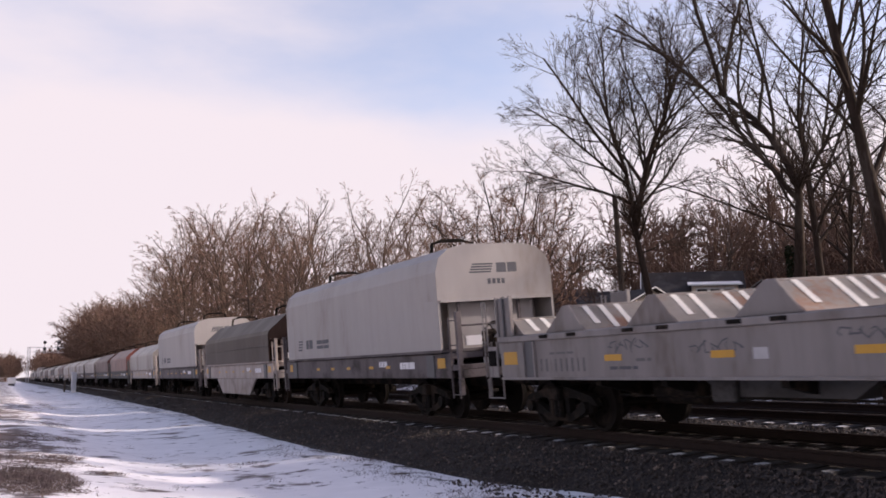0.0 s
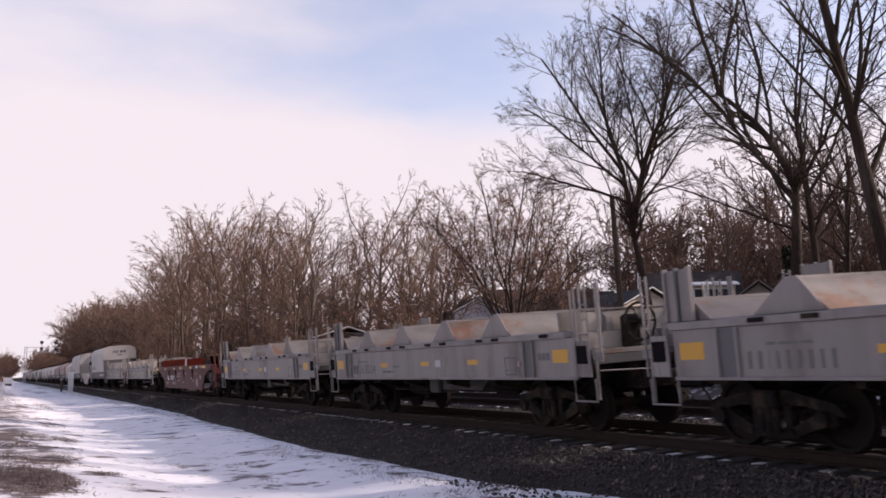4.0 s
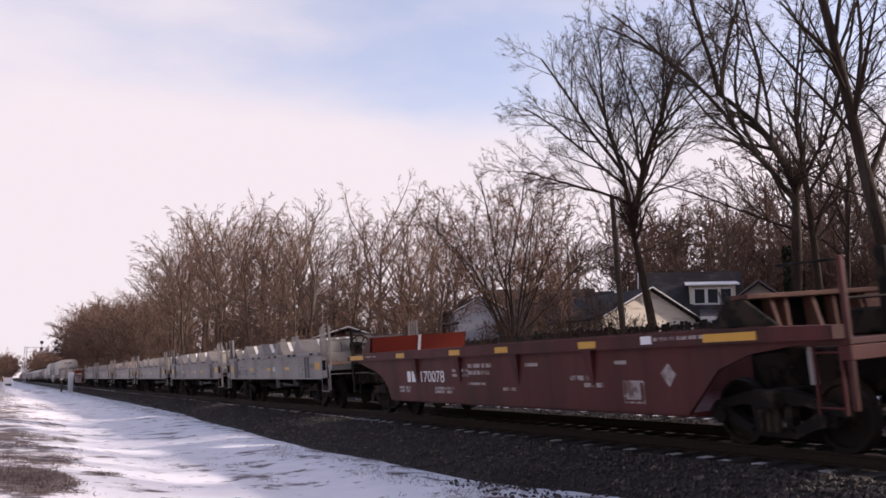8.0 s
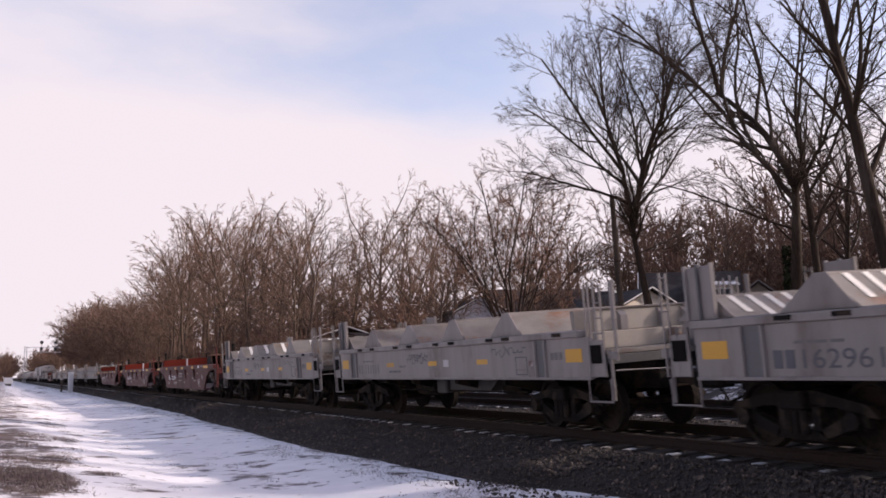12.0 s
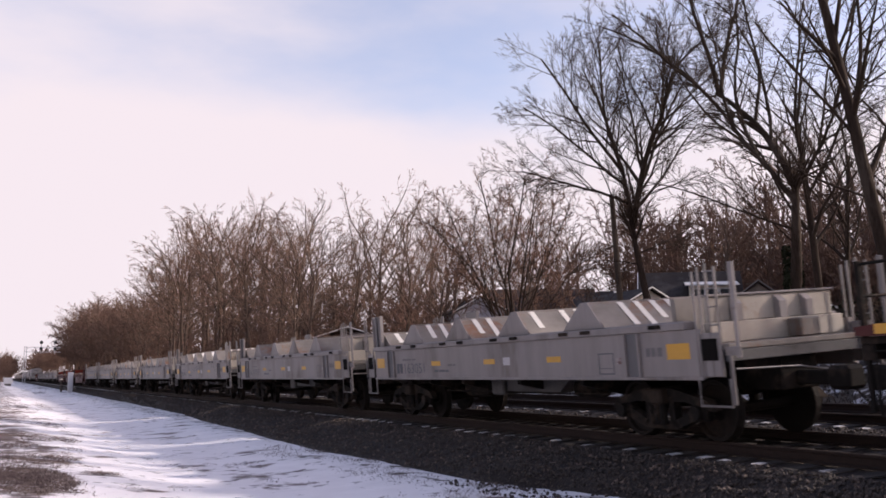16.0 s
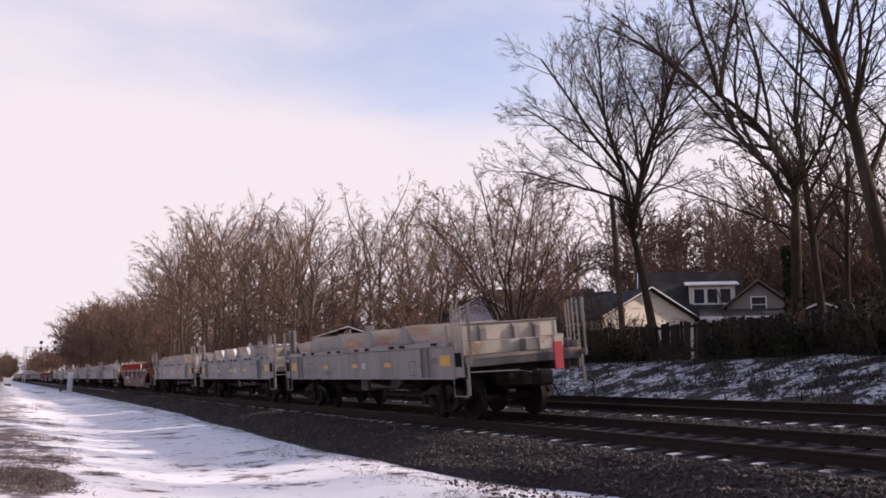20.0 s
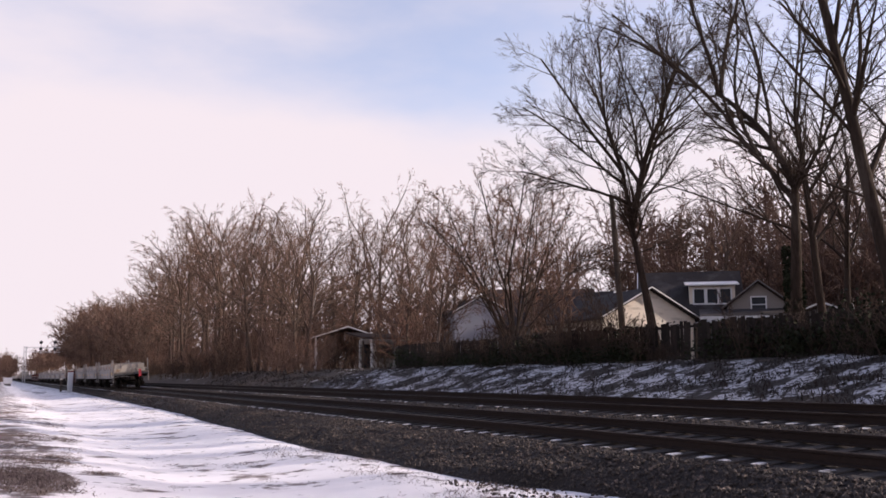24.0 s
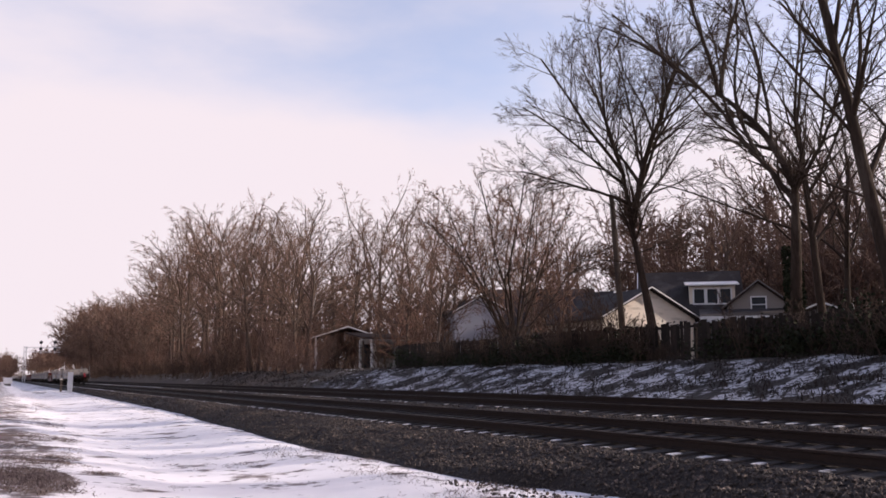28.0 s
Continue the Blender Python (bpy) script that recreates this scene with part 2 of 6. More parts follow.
M_WHEEL = mat("brown_wheel_steel", (0.013, 0.0102, 0.0085), 0.8, 0.0, 0.3, 2, second=(0.03, 0.021, 0.016), spec=0.12)
M_YELLOW = mat("yellow_reflector_plate", (0.52, 0.27, 0.025), 0.5, vary=0.1, second=(0.34, 0.19, 0.045), fac2=(0.55, 0.8))
M_PALE = mat("pale_stencil_paint", (0.72, 0.7, 0.7), 0.6, vary=0.1)
M_DULLCARD = mat("weathered_card_paint", (0.42, 0.4, 0.4), 0.6, vary=0.15)
M_WORN = mat("worn_stencil_paint", (0.11, 0.1, 0.1), 0.6, vary=0.3)
M_DARKPAINT = mat("dark_stencil_paint", (0.07, 0.07, 0.08), 0.6, vary=0.2)
M_SIDING = mat("white_clapboard", (0.7, 0.61, 0.49), 0.7, vary=0.08, second=(0.42, 0.35, 0.26), fac2=(0.5, 0.75))
M_SIDING2 = mat("pale_blue_siding", (0.34, 0.335, 0.365), 0.7, vary=0.06)
M_SIDING3 = mat("grey_siding", (0.1, 0.093, 0.09), 0.7, vary=0.08)
M_SIDINGC = mat("beige_grey_siding", (0.22, 0.185, 0.16), 0.7, vary=0.08)
M_SHINGLE = mat("dark_asphalt_shingle", (0.042, 0.036, 0.034), 0.85, vary=0.35, second=(0.065, 0.058, 0.056), spec=0.1, streak=0.3)
M_SHINGLE2 = mat("brown_asphalt_shingle", (0.05, 0.035, 0.03), 0.85, vary=0.3, spec=0.1)
M_TRIM = mat("white_trim_paint", (0.64, 0.62, 0.6), 0.5, vary=0.05)
M_DULLTRIM = mat("faded_trim_paint", (0.17, 0.15, 0.135), 0.7, vary=0.15)
M_GLASS = mat("dark_window_glass", (0.02, 0.024, 0.03), 0.12, vary=0.1, spec=0.2)
M_FENCE = mat("dark_weathered_fence_board", (0.027, 0.021, 0.018), 0.9, vary=0.3, stretch=(1, 1, 0.2), per_object=0.3, spec=0.08)
M_POLE = mat("creosoted_pole_wood", (0.075, 0.058, 0.047), 0.9, vary=0.3, stretch=(1, 1, 0.1), spec=0.08)
M_METAL = mat("galvanised_steel", (0.5, 0.5, 0.52), 0.4, 0.6, 0.1)
M_CABINET = mat("aluminium_cabinet_paint", (0.5, 0.5, 0.52), 0.4, 0.2, 0.06)
M_BLACK = mat("black_signal_enamel", (0.015, 0.015, 0.016), 0.5, vary=0.2)
M_REDFLAG = mat("red_marker_flag", (0.34, 0.02, 0.032), 0.6, vary=0.1)
M_MAROON = mat("dark_maroon_cover", (0.07, 0.026, 0.026), 0.45, vary=0.2, second=(0.045, 0.022, 0.02), spec=0.3)
M_ORANGE = mat("faded_red_cover", (0.13, 0.036, 0.028), 0.45, vary=0.2, second=(0.07, 0.03, 0.026), streak=0.3)
M_LOWSILL = mat("dirty_lower_sill_paint", (0.125, 0.105, 0.105), 0.65, vary=0.25, second=(0.05, 0.042, 0.04), fac2=(0.48, 0.68), scale2=1.2, streak=0.4, spec=0.2)
M_TANSILL = mat("dusty_tan_sill_paint", (0.4, 0.34, 0.305), 0.7, vary=0.2, second=(0.25, 0.2, 0.17), fac2=(0.5, 0.72), streak=0.35, spec=0.2)

# ---- mesh helpers ----


def link(name, bm, material, parent=None, smooth=False):
    me = bpy.data.meshes.new(name)
    bm.normal_update()
    bm.to_mesh(me)
    bm.free()
    for m in (material if isinstance(material, (list, tuple)) else [material]):
        me.materials.append(m)
    if smooth:
        me.polygons.foreach_set("use_smooth", [True] * len(me.polygons))
    ob = new(name, me)
    if parent is not None:
        ob.parent = parent
    return ob


def part(name, bm, material, parent, label="", smooth=False):
    ob = link(name, bm, material, parent, smooth)
    return tagged(ob, label) if label else ob


def thing(name, at, label, category, group="", kind="", rz=0.0):
    ob = new(name)
    ob.empty_display_size = 0.2
    ob.matrix_basis = pose(*at, 0, 0, rz)
    return tagged(ob, label, category, group, kind)


def box(bm, lo, hi, bevel=0.0, mi=0):
    """An axis-aligned box, with chamfered edges where bevel is given."""
    vs = [bm.verts.new((x, y, z)) for x in (lo[0], hi[0]) for y in (lo[1], hi[1]) for z in (lo[2], hi[2])]
    fs = [bm.faces.new([vs[i] for i in q]) for q in ((0, 1, 3, 2), (4, 6, 7, 5), (0, 4, 5, 1), (2, 3, 7, 6), (0, 2, 6, 4), (1, 5, 7, 3))]
    for f in fs:
        f.material_index = mi
    if bevel:
        bmesh.ops.bevel(bm, geom=list({e for f in fs for e in f.edges}), offset=bevel, segments=1, affect="EDGES", profile=0.5)
    return bm


def B(lo, hi, bevel=0.0):
    return box(bmesh.new(), lo, hi, bevel)


def prism(bm, outline, axis, a, b, mi=0):
    """A polygon drawn in the two other axes, pushed from a to b along axis."""
    def p(u, v, w):
        return (w, u, v) if axis == 0 else (u, w, v) if axis == 1 else (u, v, w)
    n = len(outline)
    lo = [bm.verts.new(p(u, v, a)) for u, v in outline]
    hi = [bm.verts.new(p(u, v, b)) for u, v in outline]
    fs = [bm.faces.new(lo[::-1]), bm.faces.new(hi)]
    for i in range(n):
        fs.append(bm.faces.new((lo[i], lo[(i + 1) % n], hi[(i + 1) % n], hi[i])))
    for f in fs:
        f.material_index = mi
    bmesh.ops.recalc_face_normals(bm, faces=fs)
    return bm


def P(outline, axis, a, b):
    return prism(bmesh.new(), outline, axis, a, b)


def tube(bm, pts, radii, sides=6, cap=True):
    """A round bar through points."""
    pts = [Vector(p) for p in pts]
    if not isinstance(radii, (list, tuple)):
        radii = [radii] * len(pts)
    rings = []
    for i, p in enumerate(pts):
        d = (pts[min(i + 1, len(pts) - 1)] - pts[max(i - 1, 0)]).normalized()
        u = d.orthogonal().normalized() if abs(d.z) < 0.99 else Vector((1, 0, 0))
        u = (u - d * u.dot(d)).normalized()
        v = d.cross(u)
        rings.append([bm.verts.new(p + (u * math.cos(a) + v * math.sin(a)) * radii[i]) for a in [2 * math.pi * k / sides for k in range(sides)]])
    for r, s in zip(rings, rings[1:]):
        for k in range(sides):
            bm.faces.new((r[k], r[(k + 1) % sides], s[(k + 1) % sides], s[k]))
    if cap:
        bm.faces.new(rings[0][::-1])
        bm.faces.new(rings[-1])
    return bm


def T(pts, r, sides=6):
    return tube(bmesh.new(), pts, r, sides)


def ring(bm, centre, axis, radius, r, n=20, sides=5):
    """A torus about an axis (0, 1 or 2)."""
    rows = []
    for i in range(n):
        a = 2 * math.pi * i / n
        row = []
        for k in range(sides):
            b = 2 * math.pi * k / sides
            q = radius + r * math.cos(b)
            c = [q * math.cos(a), q * math.sin(a)]
            c.insert(axis, r * math.sin(b))
            row.append(bm.verts.new(Vector(centre) + Vector(c)))
        rows.append(row)
    fs = []
    for i in range(n):
        for k in range(sides):
            fs.append(bm.faces.new((rows[i][k], rows[(i + 1) % n][k], rows[(i + 1) % n][(k + 1) % sides], rows[i][(k + 1) % sides])))
    bmesh.ops.recalc_face_normals(bm, faces=fs)
    return bm


def lettering(name, words, material, parent, at, height, length, side=-1):
    """Flat painted letters on a car's side; they read from the side the camera stands on."""
    cu = bpy.data.curves.new(name, "FONT")
    cu.body = words
    cu.size = 1.0
    tmp = new(name, cu)
    bpy.context.view_layer.update()
    me = bpy.data.meshes.new_from_object(tmp.evaluated_get(bpy.context.evaluated_depsgraph_get()))
    bpy.data.objects.remove(tmp)
    xs = [v.co.x for v in me.vertices]
    ys = [v.co.y for v in me.vertices]
    for v in me.vertices:
        a = (v.co.x - min(xs)) / (max(xs) - min(xs)) * length
        b = (v.co.y - min(ys)) / (max(ys) - min(ys)) * height
        v.co = (0, -a, b)
    me.materials.append(material)
    ob = new(name, me)
    ob.parent = parent
    ob.location = at
    return ob


def spread(rows):
    """A value read from (position, value) rows, straight between them."""
    xs, zs = [r[0] for r in rows], [r[1] for r in rows]
    return lambda x: float(np.interp(x, xs, zs))

# ---- large structure: ground, ballast, tracks ----
CANT = 0.085
TRACKS = {"near": (10.35, 0.064), "far": (14.4, 0.36)}     # centre line, rail-top height there
profile = spread([(-2500, -0.6), (-6, -0.5), (-1, -0.58), (0.6, -0.6), (1.6, -0.72), (3.0, -0.9), (4.6, -0.86), (6.2, -0.7), (7.5, -0.78), (15.6, -0.2), (16.5, 0.22),
                  (17.2, 0.42), (18.6, 0.86), (20.2, 1.36), (20.9, 1.5), (23, 1.6), (40, 2.1), (50, 2.4), (75, 5.5), (400, 8), (2500, 10)])


snowy = spread([(0.6, 0.0), (2.4, 1.0), (6.2, 1.0), (7.4, 0.0)])     # the smooth strip of deeper snow


def ground_z(x, y):
    n = noise.noise(Vector((x * 0.5, y * 0.22, 1.3))) * (0.03 - 0.018 * snowy(x)) + noise.noise(Vector((x * 1.7, y * 0.9, 7.3))) * (0.025 - 0.017 * snowy(x))
    if x > 16.4:
        n = n * 2.0 + noise.noise(Vector((x * 0.9, y * 0.6, 3.1))) * 0.1
    return profile(x) + n


def geometric(a, first, ratio, end):
    out, step = [a], first
    while out[-1] < end:
        out.append(out[-1] + step)
        step *= ratio
    return out


def make_ground():
    xs = [-2500, -900, -300, -100, -40, -15, -8, -5, -3] + [-2 + 0.4 * i for i in range(68)] + geometric(25.5, 1.5, 1.3, 2600)
    ys = [-600, -200, -80, -40, -20, -10, -5, -2] + [0.5 * i for i in range(90)] + geometric(45, 0.6, 1.05, 3500)
    verts = [(x, y, ground_z(x, y)) for y in ys for x in xs]
    nx = len(xs)
    faces, mi = [], []
    for j in range(len(ys) - 1):
        for i in range(nx - 1):
            a = j * nx + i
            faces.append((a, a + 1, a + nx + 1, a + nx))
            x = 0.5 * (xs[i] + xs[i + 1]) + 0.7 * noise.noise(Vector((i * 0.6, j * 0.35, 0)))
            far = ys[j] > 64 + 9 * noise.noise(Vector((i * 0.9, j * 0.6, 5)))
            mi.append(4 if far and x > 16.6 else 0 if x < 8.5 else 1 if x < 16.6 else 2 if x < 21 else 3)
    me = bpy.data.meshes.new("ground")
    me.from_pydata(verts, [], faces)
    for m in (M_SNOWFIELD, M_BALLAST, M_BANK, M_YARD, M_LITTER):
        me.materials.append(m)
    me.polygons.foreach_set("material_index", mi)
    me.polygons.foreach_set("use_smooth", [True] * len(faces))
    tagged(new("ground", me), "snow-covered ground with dead grass beside the railway", "ground", kind="structure")


bed = spread([(6.3, -0.95), (6.7, -0.66), (7.3, -0.5), (8.2, -0.33), (8.9, -0.25), (9.1, -0.245), (11.65, -0.03), (12.2, -0.06), (12.6, -0.06), (13.0, 0.045), (15.7, 0.29), (16.1, 0.22), (16.7, 0.05), (17.0, -0.1)])


toe = spread([(-300, 0.6), (6, 1.4), (10.9, 1.36), (12.6, 1.2), (13.8, 0.7), (17.3, 0.44), (21.5, 0.18), (29, 0.5), (47, 1.3), (138, 1.6), (3000, 1.6)])


def bed_z(x, y):
    """The bed's height; its near shoulder is drawn in or out along the line."""
    if x < 8.9:
        x = 8.9 - (8.9 - x) * 2.2 / (2.2 - toe(y))
    base = bed(x) if x > 6.3 else -0.95 - (6.3 - x) * 0.5
    return base + noise.noise(Vector((x * 4.0, y * 4.0, 0.5))) * (0.03 if x < 9.05 or x > 15.8 else 0.012) + noise.noise(Vector((x * 1.1, y * 0.6, 4.5))) * (0.11 if x < 8.2 else 0.01) + (noise.noise(Vector((x * 2.6, y * 1.7, 8.5))) * 0.05 if x < 7.9 else 0.0)


def make_ballast():
    xs = [6.3 + 0.12 * i for i in range(23)] + [9.1, 9.6, 10.35, 11.1, 11.65, 11.9, 12.2, 12.6, 13.0, 13.5, 14.4, 15.2, 15.7, 15.9, 16.1, 16.4, 16.7, 17.0]
    ys = [-300, -100, -30, -10] + [-4 + 0.2 * i for i in range(230)] + geometric(42, 0.3, 1.05, 3000)
    verts = []
    for y in ys:
        for x in xs:
            verts.append((x, y, bed_z(x, y)))
    nx = len(xs)
    faces = [(j * nx + i, j * nx + i + 1, j * nx + nx + i + 1, j * nx + nx + i) for j in range(len(ys) - 1) for i in range(nx - 1)]
    me = bpy.data.meshes.new("ballast")
    me.from_pydata(verts, [], faces)
    me.materials.append(M_BALLAST)
    me.polygons.foreach_set("use_smooth", [True] * len(faces))
    tagged(new("ballast", me), "dark crushed-stone ballast bed under both tracks", "ballast", kind="structure")


def make_stones():
    """Loose stones of the shoulder, where they can be told apart."""
    rng = random.Random(5)
    shapes = []
    for k in range(6):
        shapes.append([Vector(v) * rng.uniform(0.75, 1.2) for v in ((1, 0, 0), (-1, 0, 0), (0, 1, 0), (0, -1, 0), (0, 0, 0.8), (0, 0, -0.8))])
    tri = ((0, 2, 4), (2, 1, 4), (1, 3, 4), (3, 0, 4), (2, 0, 5), (1, 2, 5), (3, 1, 5), (0, 3, 5))
    verts, faces = [], []
    for i in range(36000):
        y = 5.5 + 40 * rng.random() ** 1.7 if i < 26000 else 38 + 90 * rng.random() ** 1.5
        x = rng.uniform(6.35, 9.05) if rng.random() < 0.8 else rng.uniform(11.7, 13.1)
        s = rng.uniform(0.018, 0.042) * (1.0 if y < 42 else 1.7)
        z = bed_z(x, y)
        if z < ground_z(x, y) + 0.03 and (y > 14 or rng.random() < 0.85):
            continue
        z = max(z, ground_z(x, y)) + s * 0.35
        r = Euler((rng.uniform(0, 6), rng.uniform(0, 6), rng.uniform(0, 6))).to_matrix()
        b = len(verts)
        verts += [tuple(r @ v * s + Vector((x, y, z))) for v in shapes[i % 6]]
        faces += [(b + p, b + q, b + w) for p, q, w in tri]
    me = bpy.data.meshes.new("loose_stones")
    me.from_pydata(verts, [], faces)
    me.materials.append(M_STONE)
    tagged(new("loose_stones", me), "loose grey-brown ballast stones on the shoulder", "stones", kind="stuff")


def track_pose(which, x=0.0, y=0.0, z=0.0):
    xc, zc = TRACKS[which]
    return pose(xc, y, zc, 0, -math.degrees(math.atan(CANT)), 0) @ Matrix.Translation((x, 0, z))


RAIL_OUTLINE = [(-0.07, -0.17), (0.07, -0.17), (0.07, -0.155), (0.012, -0.14), (0.01, -0.045), (0.036, -0.035), (0.036, -0.004), (0.028, 0.0), (-0.028, 0.0), (-0.036, -0.004), (-0.036, -0.035), (-0.01, -0.045), (-0.012, -0.14), (-0.07, -0.155)]


def make_track(which, label):
    tr = new("railway_track")
    tr.matrix_basis = track_pose(which)
    tagged(tr, label, "track", kind="structure")
    for x in (-0.753, 0.753):
        bm = bmesh.new()
        prism(bm, [(x + u, v) for u, v in RAIL_OUTLINE], 1, -300, 3000)
        for f in bm.faces:
            if f.normal.z > 0.9 and f.calc_center_median().z > -0.01:
                f.material_index = 1
        part("rail", bm, [M_RAIL, M_RAILTOP], tr, "rusty steel rail with a worn head")
    return tr


def make_ties(tr, which):
    """Timber ties: the near stretch as single pieces, the rest joined."""
    rng = random.Random(11 if which == "near" else 12)
    meshes = []
    for k in range(4):
        bm = bmesh.new()
        w = 0.11 + 0.008 * k
        box(bm, (-1.3 - 0.015 * k, -w, -0.35), (1.3, w, -0.172), 0.012)
        # snow lies on the outer ends
        for s in (-1, 1):
            if (k + (s > 0)) % 4 != 3:
                box(bm, (min(s * (1.285), s * (1.08 + 0.03 * k)), -w + 0.03 + 0.02 * k, -0.172), (max(s * 1.285, s * (1.08 + 0.03 * k)), w - 0.03, -0.158), 0.004, 1)
        if which == "far":
            box(bm, (-0.55 + 0.1 * k, -w + 0.03, -0.172), (0.35, w - 0.02, -0.163), 0.004, 1)
        me = bpy.data.meshes.new("tie")
        bm.to_mesh(me)
        bm.free()
        me.materials.append(M_TIE)
        me.materials.append(M_TIESNOW)
        meshes.append(me)
    pitch = 0.565
    for i in range(150):
        ob = new("tie", meshes[rng.randrange(4)])
        ob.parent = tr
        ob.matrix_basis = pose(rng.uniform(-0.04, 0.04), 4.0 + pitch * i, rng.uniform(-0.008, 0.004), 0, 0, rng.uniform(-1.2, 1.2))
    bm = bmesh.new()
    for i in range(150, 620):
        y = 4.0 + pitch * i
        box(bm, (-1.3, y - 0.115, -0.35), (1.3, y + 0.115, -0.172))
        box(bm, (-1.29, y - 0.1, -0.172), (-0.95, y + 0.1, -0.162), 0, 1)
    tagged(part("far_ties", bm, [M_TIE, M_TIESNOW], tr), kind="stuff")


# ---- train ----
SPEED, SLOWING = 18.68, 0.0181      # metres a second at the start, and how it eases off
GREY_PITCH, RED_PITCH, COVER_PITCH = 15.05, 19.2, 14.6
WHEEL_R = 0.457


def make_truck(parent, y):
    """A two-axle truck: side frames, bolster, springs, wheelsets."""
    tk = new("truck")
    tk.parent = parent
    tk.location = (0, y, 0)
    for s in (-1, 1):
        x0, x1 = s * 0.98, s * 1.12
        bm = bmesh.new()
        lo, hi = min(x0, x1), max(x0, x1)
        prism(bm, [(-1.22, 0.48), (-1.06, 0.64), (-0.62, 0.73), (-0.3, 0.8), (0.3, 0.8), (0.62, 0.73), (1.06, 0.64), (1.22, 0.48), (1.0, 0.5), (0.58, 0.6), (-0.58, 0.6), (-1.0, 0.5)], 0, lo, hi)
        for e in (-1, 1):
            prism(bm, [(e * 0.98, 0.52), (e * 0.86, 0.36), (e * 0.4, 0.2), (e * 0.3, 0.3), (e * 0.74, 0.5)], 0, lo, hi)
            prism(bm, [(e * 0.22, 0.29), (e * 0.34, 0.29), (e * 0.34, 0.62), (e * 0.22, 0.62)], 0, lo, hi)
            box(bm, (lo - 0.02, e * 0.889 - 0.16, 0.33), (hi + 0.02, e * 0.889 + 0.16, 0.55), 0.04)
            tube(bm, [(s * 1.1, e * 0.889, 0.45), (s * 1.22, e * 0.889, 0.45)], 0.11, 10)
        prism(bm, [(-0.42, 0.19), (0.42, 0.19), (0.36, 0.3), (-0.36, 0.3)], 0, lo, hi)
        part("side_frame", bm, M_UNDER, tk)
        for yy in (-0.13, 0.0, 0.13):
            part("spring", T([(s * 1.16, yy, 0.26), (s * 1.16, yy, 0.56)], 0.055, 8), M_UNDER, tk)
    part("bolster", B((-1.25, -0.2, 0.56), (1.25, 0.2, 0.8), 0.03), M_UNDER, tk)
    for yy in (-0.889, 0.889):
        bm = bmesh.new()
        tube(bm, [(-1.2, 0, 0), (1.2, 0, 0)], 0.08, 8)
        for s in (-1, 1):
            prof = [(s * 0.69, 0.02), (s * 0.69, WHEEL_R + 0.025), (s * 0.72, WHEEL_R), (s * 0.82, WHEEL_R - 0.004), (s * 0.82, WHEEL_R - 0.06), (s * 0.76, WHEEL_R - 0.08), (s * 0.77, 0.16), (s * 0.83, 0.14), (s * 0.83, 0.02)]
            n = 20
            rows = [[bm.verts.new((px, r * math.cos(2 * math.pi * k / n), r * math.sin(2 * math.pi * k / n))) for k in range(n)] for px, r in prof]
            fs = []
            for r0, r1 in zip(rows, rows[1:]):
                for k in range(n):
                    fs.append(bm.faces.new((r0[k], r0[(k + 1) % n], r1[(k + 1) % n], r1[k])))
            bmesh.ops.recalc_face_normals(bm, faces=fs)
            box(bm, (s * 0.74 - 0.03, -0.03, 0.2), (s * 0.74 + 0.075, 0.03, 0.3))
        ob = part("wheelset", bm, M_WHEEL, tk)
        ob.location = (0, yy, WHEEL_R)
    return tk


def coupler(parent, y, s):
    bm = B((-0.11, min(y, y + s * 0.85), 0.78), (0.11, max(y, y + s * 0.85), 0.98), 0.02)
    box(bm, (-0.2, min(y + s * 0.62, y + s * 1.0), 0.72), (0.16, max(y + s * 0.62, y + s * 1.0), 1.04), 0.05)
    part("coupler", bm, M_UNDER, parent)
    part("air_hose", T([(0.35, y + s * 0.5, 0.8), (0.36, y + s * 0.75, 0.55), (0.2, y + s * 1.0, 0.42), (0.1, y + s * 1.2, 0.5)], 0.022, 6), M_UNDER, parent)


def ladder(parent, x, y, z0, z1, paint, width=0.42, along=1):
    """Two stiles and rungs; along 1: on the side, 0: across the end."""
    bm = bmesh.new()
    d = (0, width / 2, 0) if along else (width / 2, 0, 0)
    for s in (-1, 1):
        box(bm, (x + s * d[0] - 0.016, y + s * d[1] - 0.016, z0), (x + s * d[0] + 0.016, y + s * d[1] + 0.016, z1))
    n = max(2, int((z1 - z0) / 0.38))
    for i in range(n):
        z = z0 + 0.08 + (z1 - z0 - 0.16) * i / (n - 1)
        tube(bm, [(x - d[0], y - d[1], z), (x + d[0], y + d[1], z)], 0.014, 5)
    return part("ladder", bm, paint, parent)


def bars(name, parent, material, at, lengths, height, gap=0.05):
    """Illegible stencilling: a row of plain bars on the near side."""
    bm = bmesh.new()
    y = at[1]
    for n in lengths:
        box(bm, (at[0] - 0.004, y - n, at[2]), (at[0], y, at[2] + height))
        y -= n + gap
    return part(name, bm, material, parent)


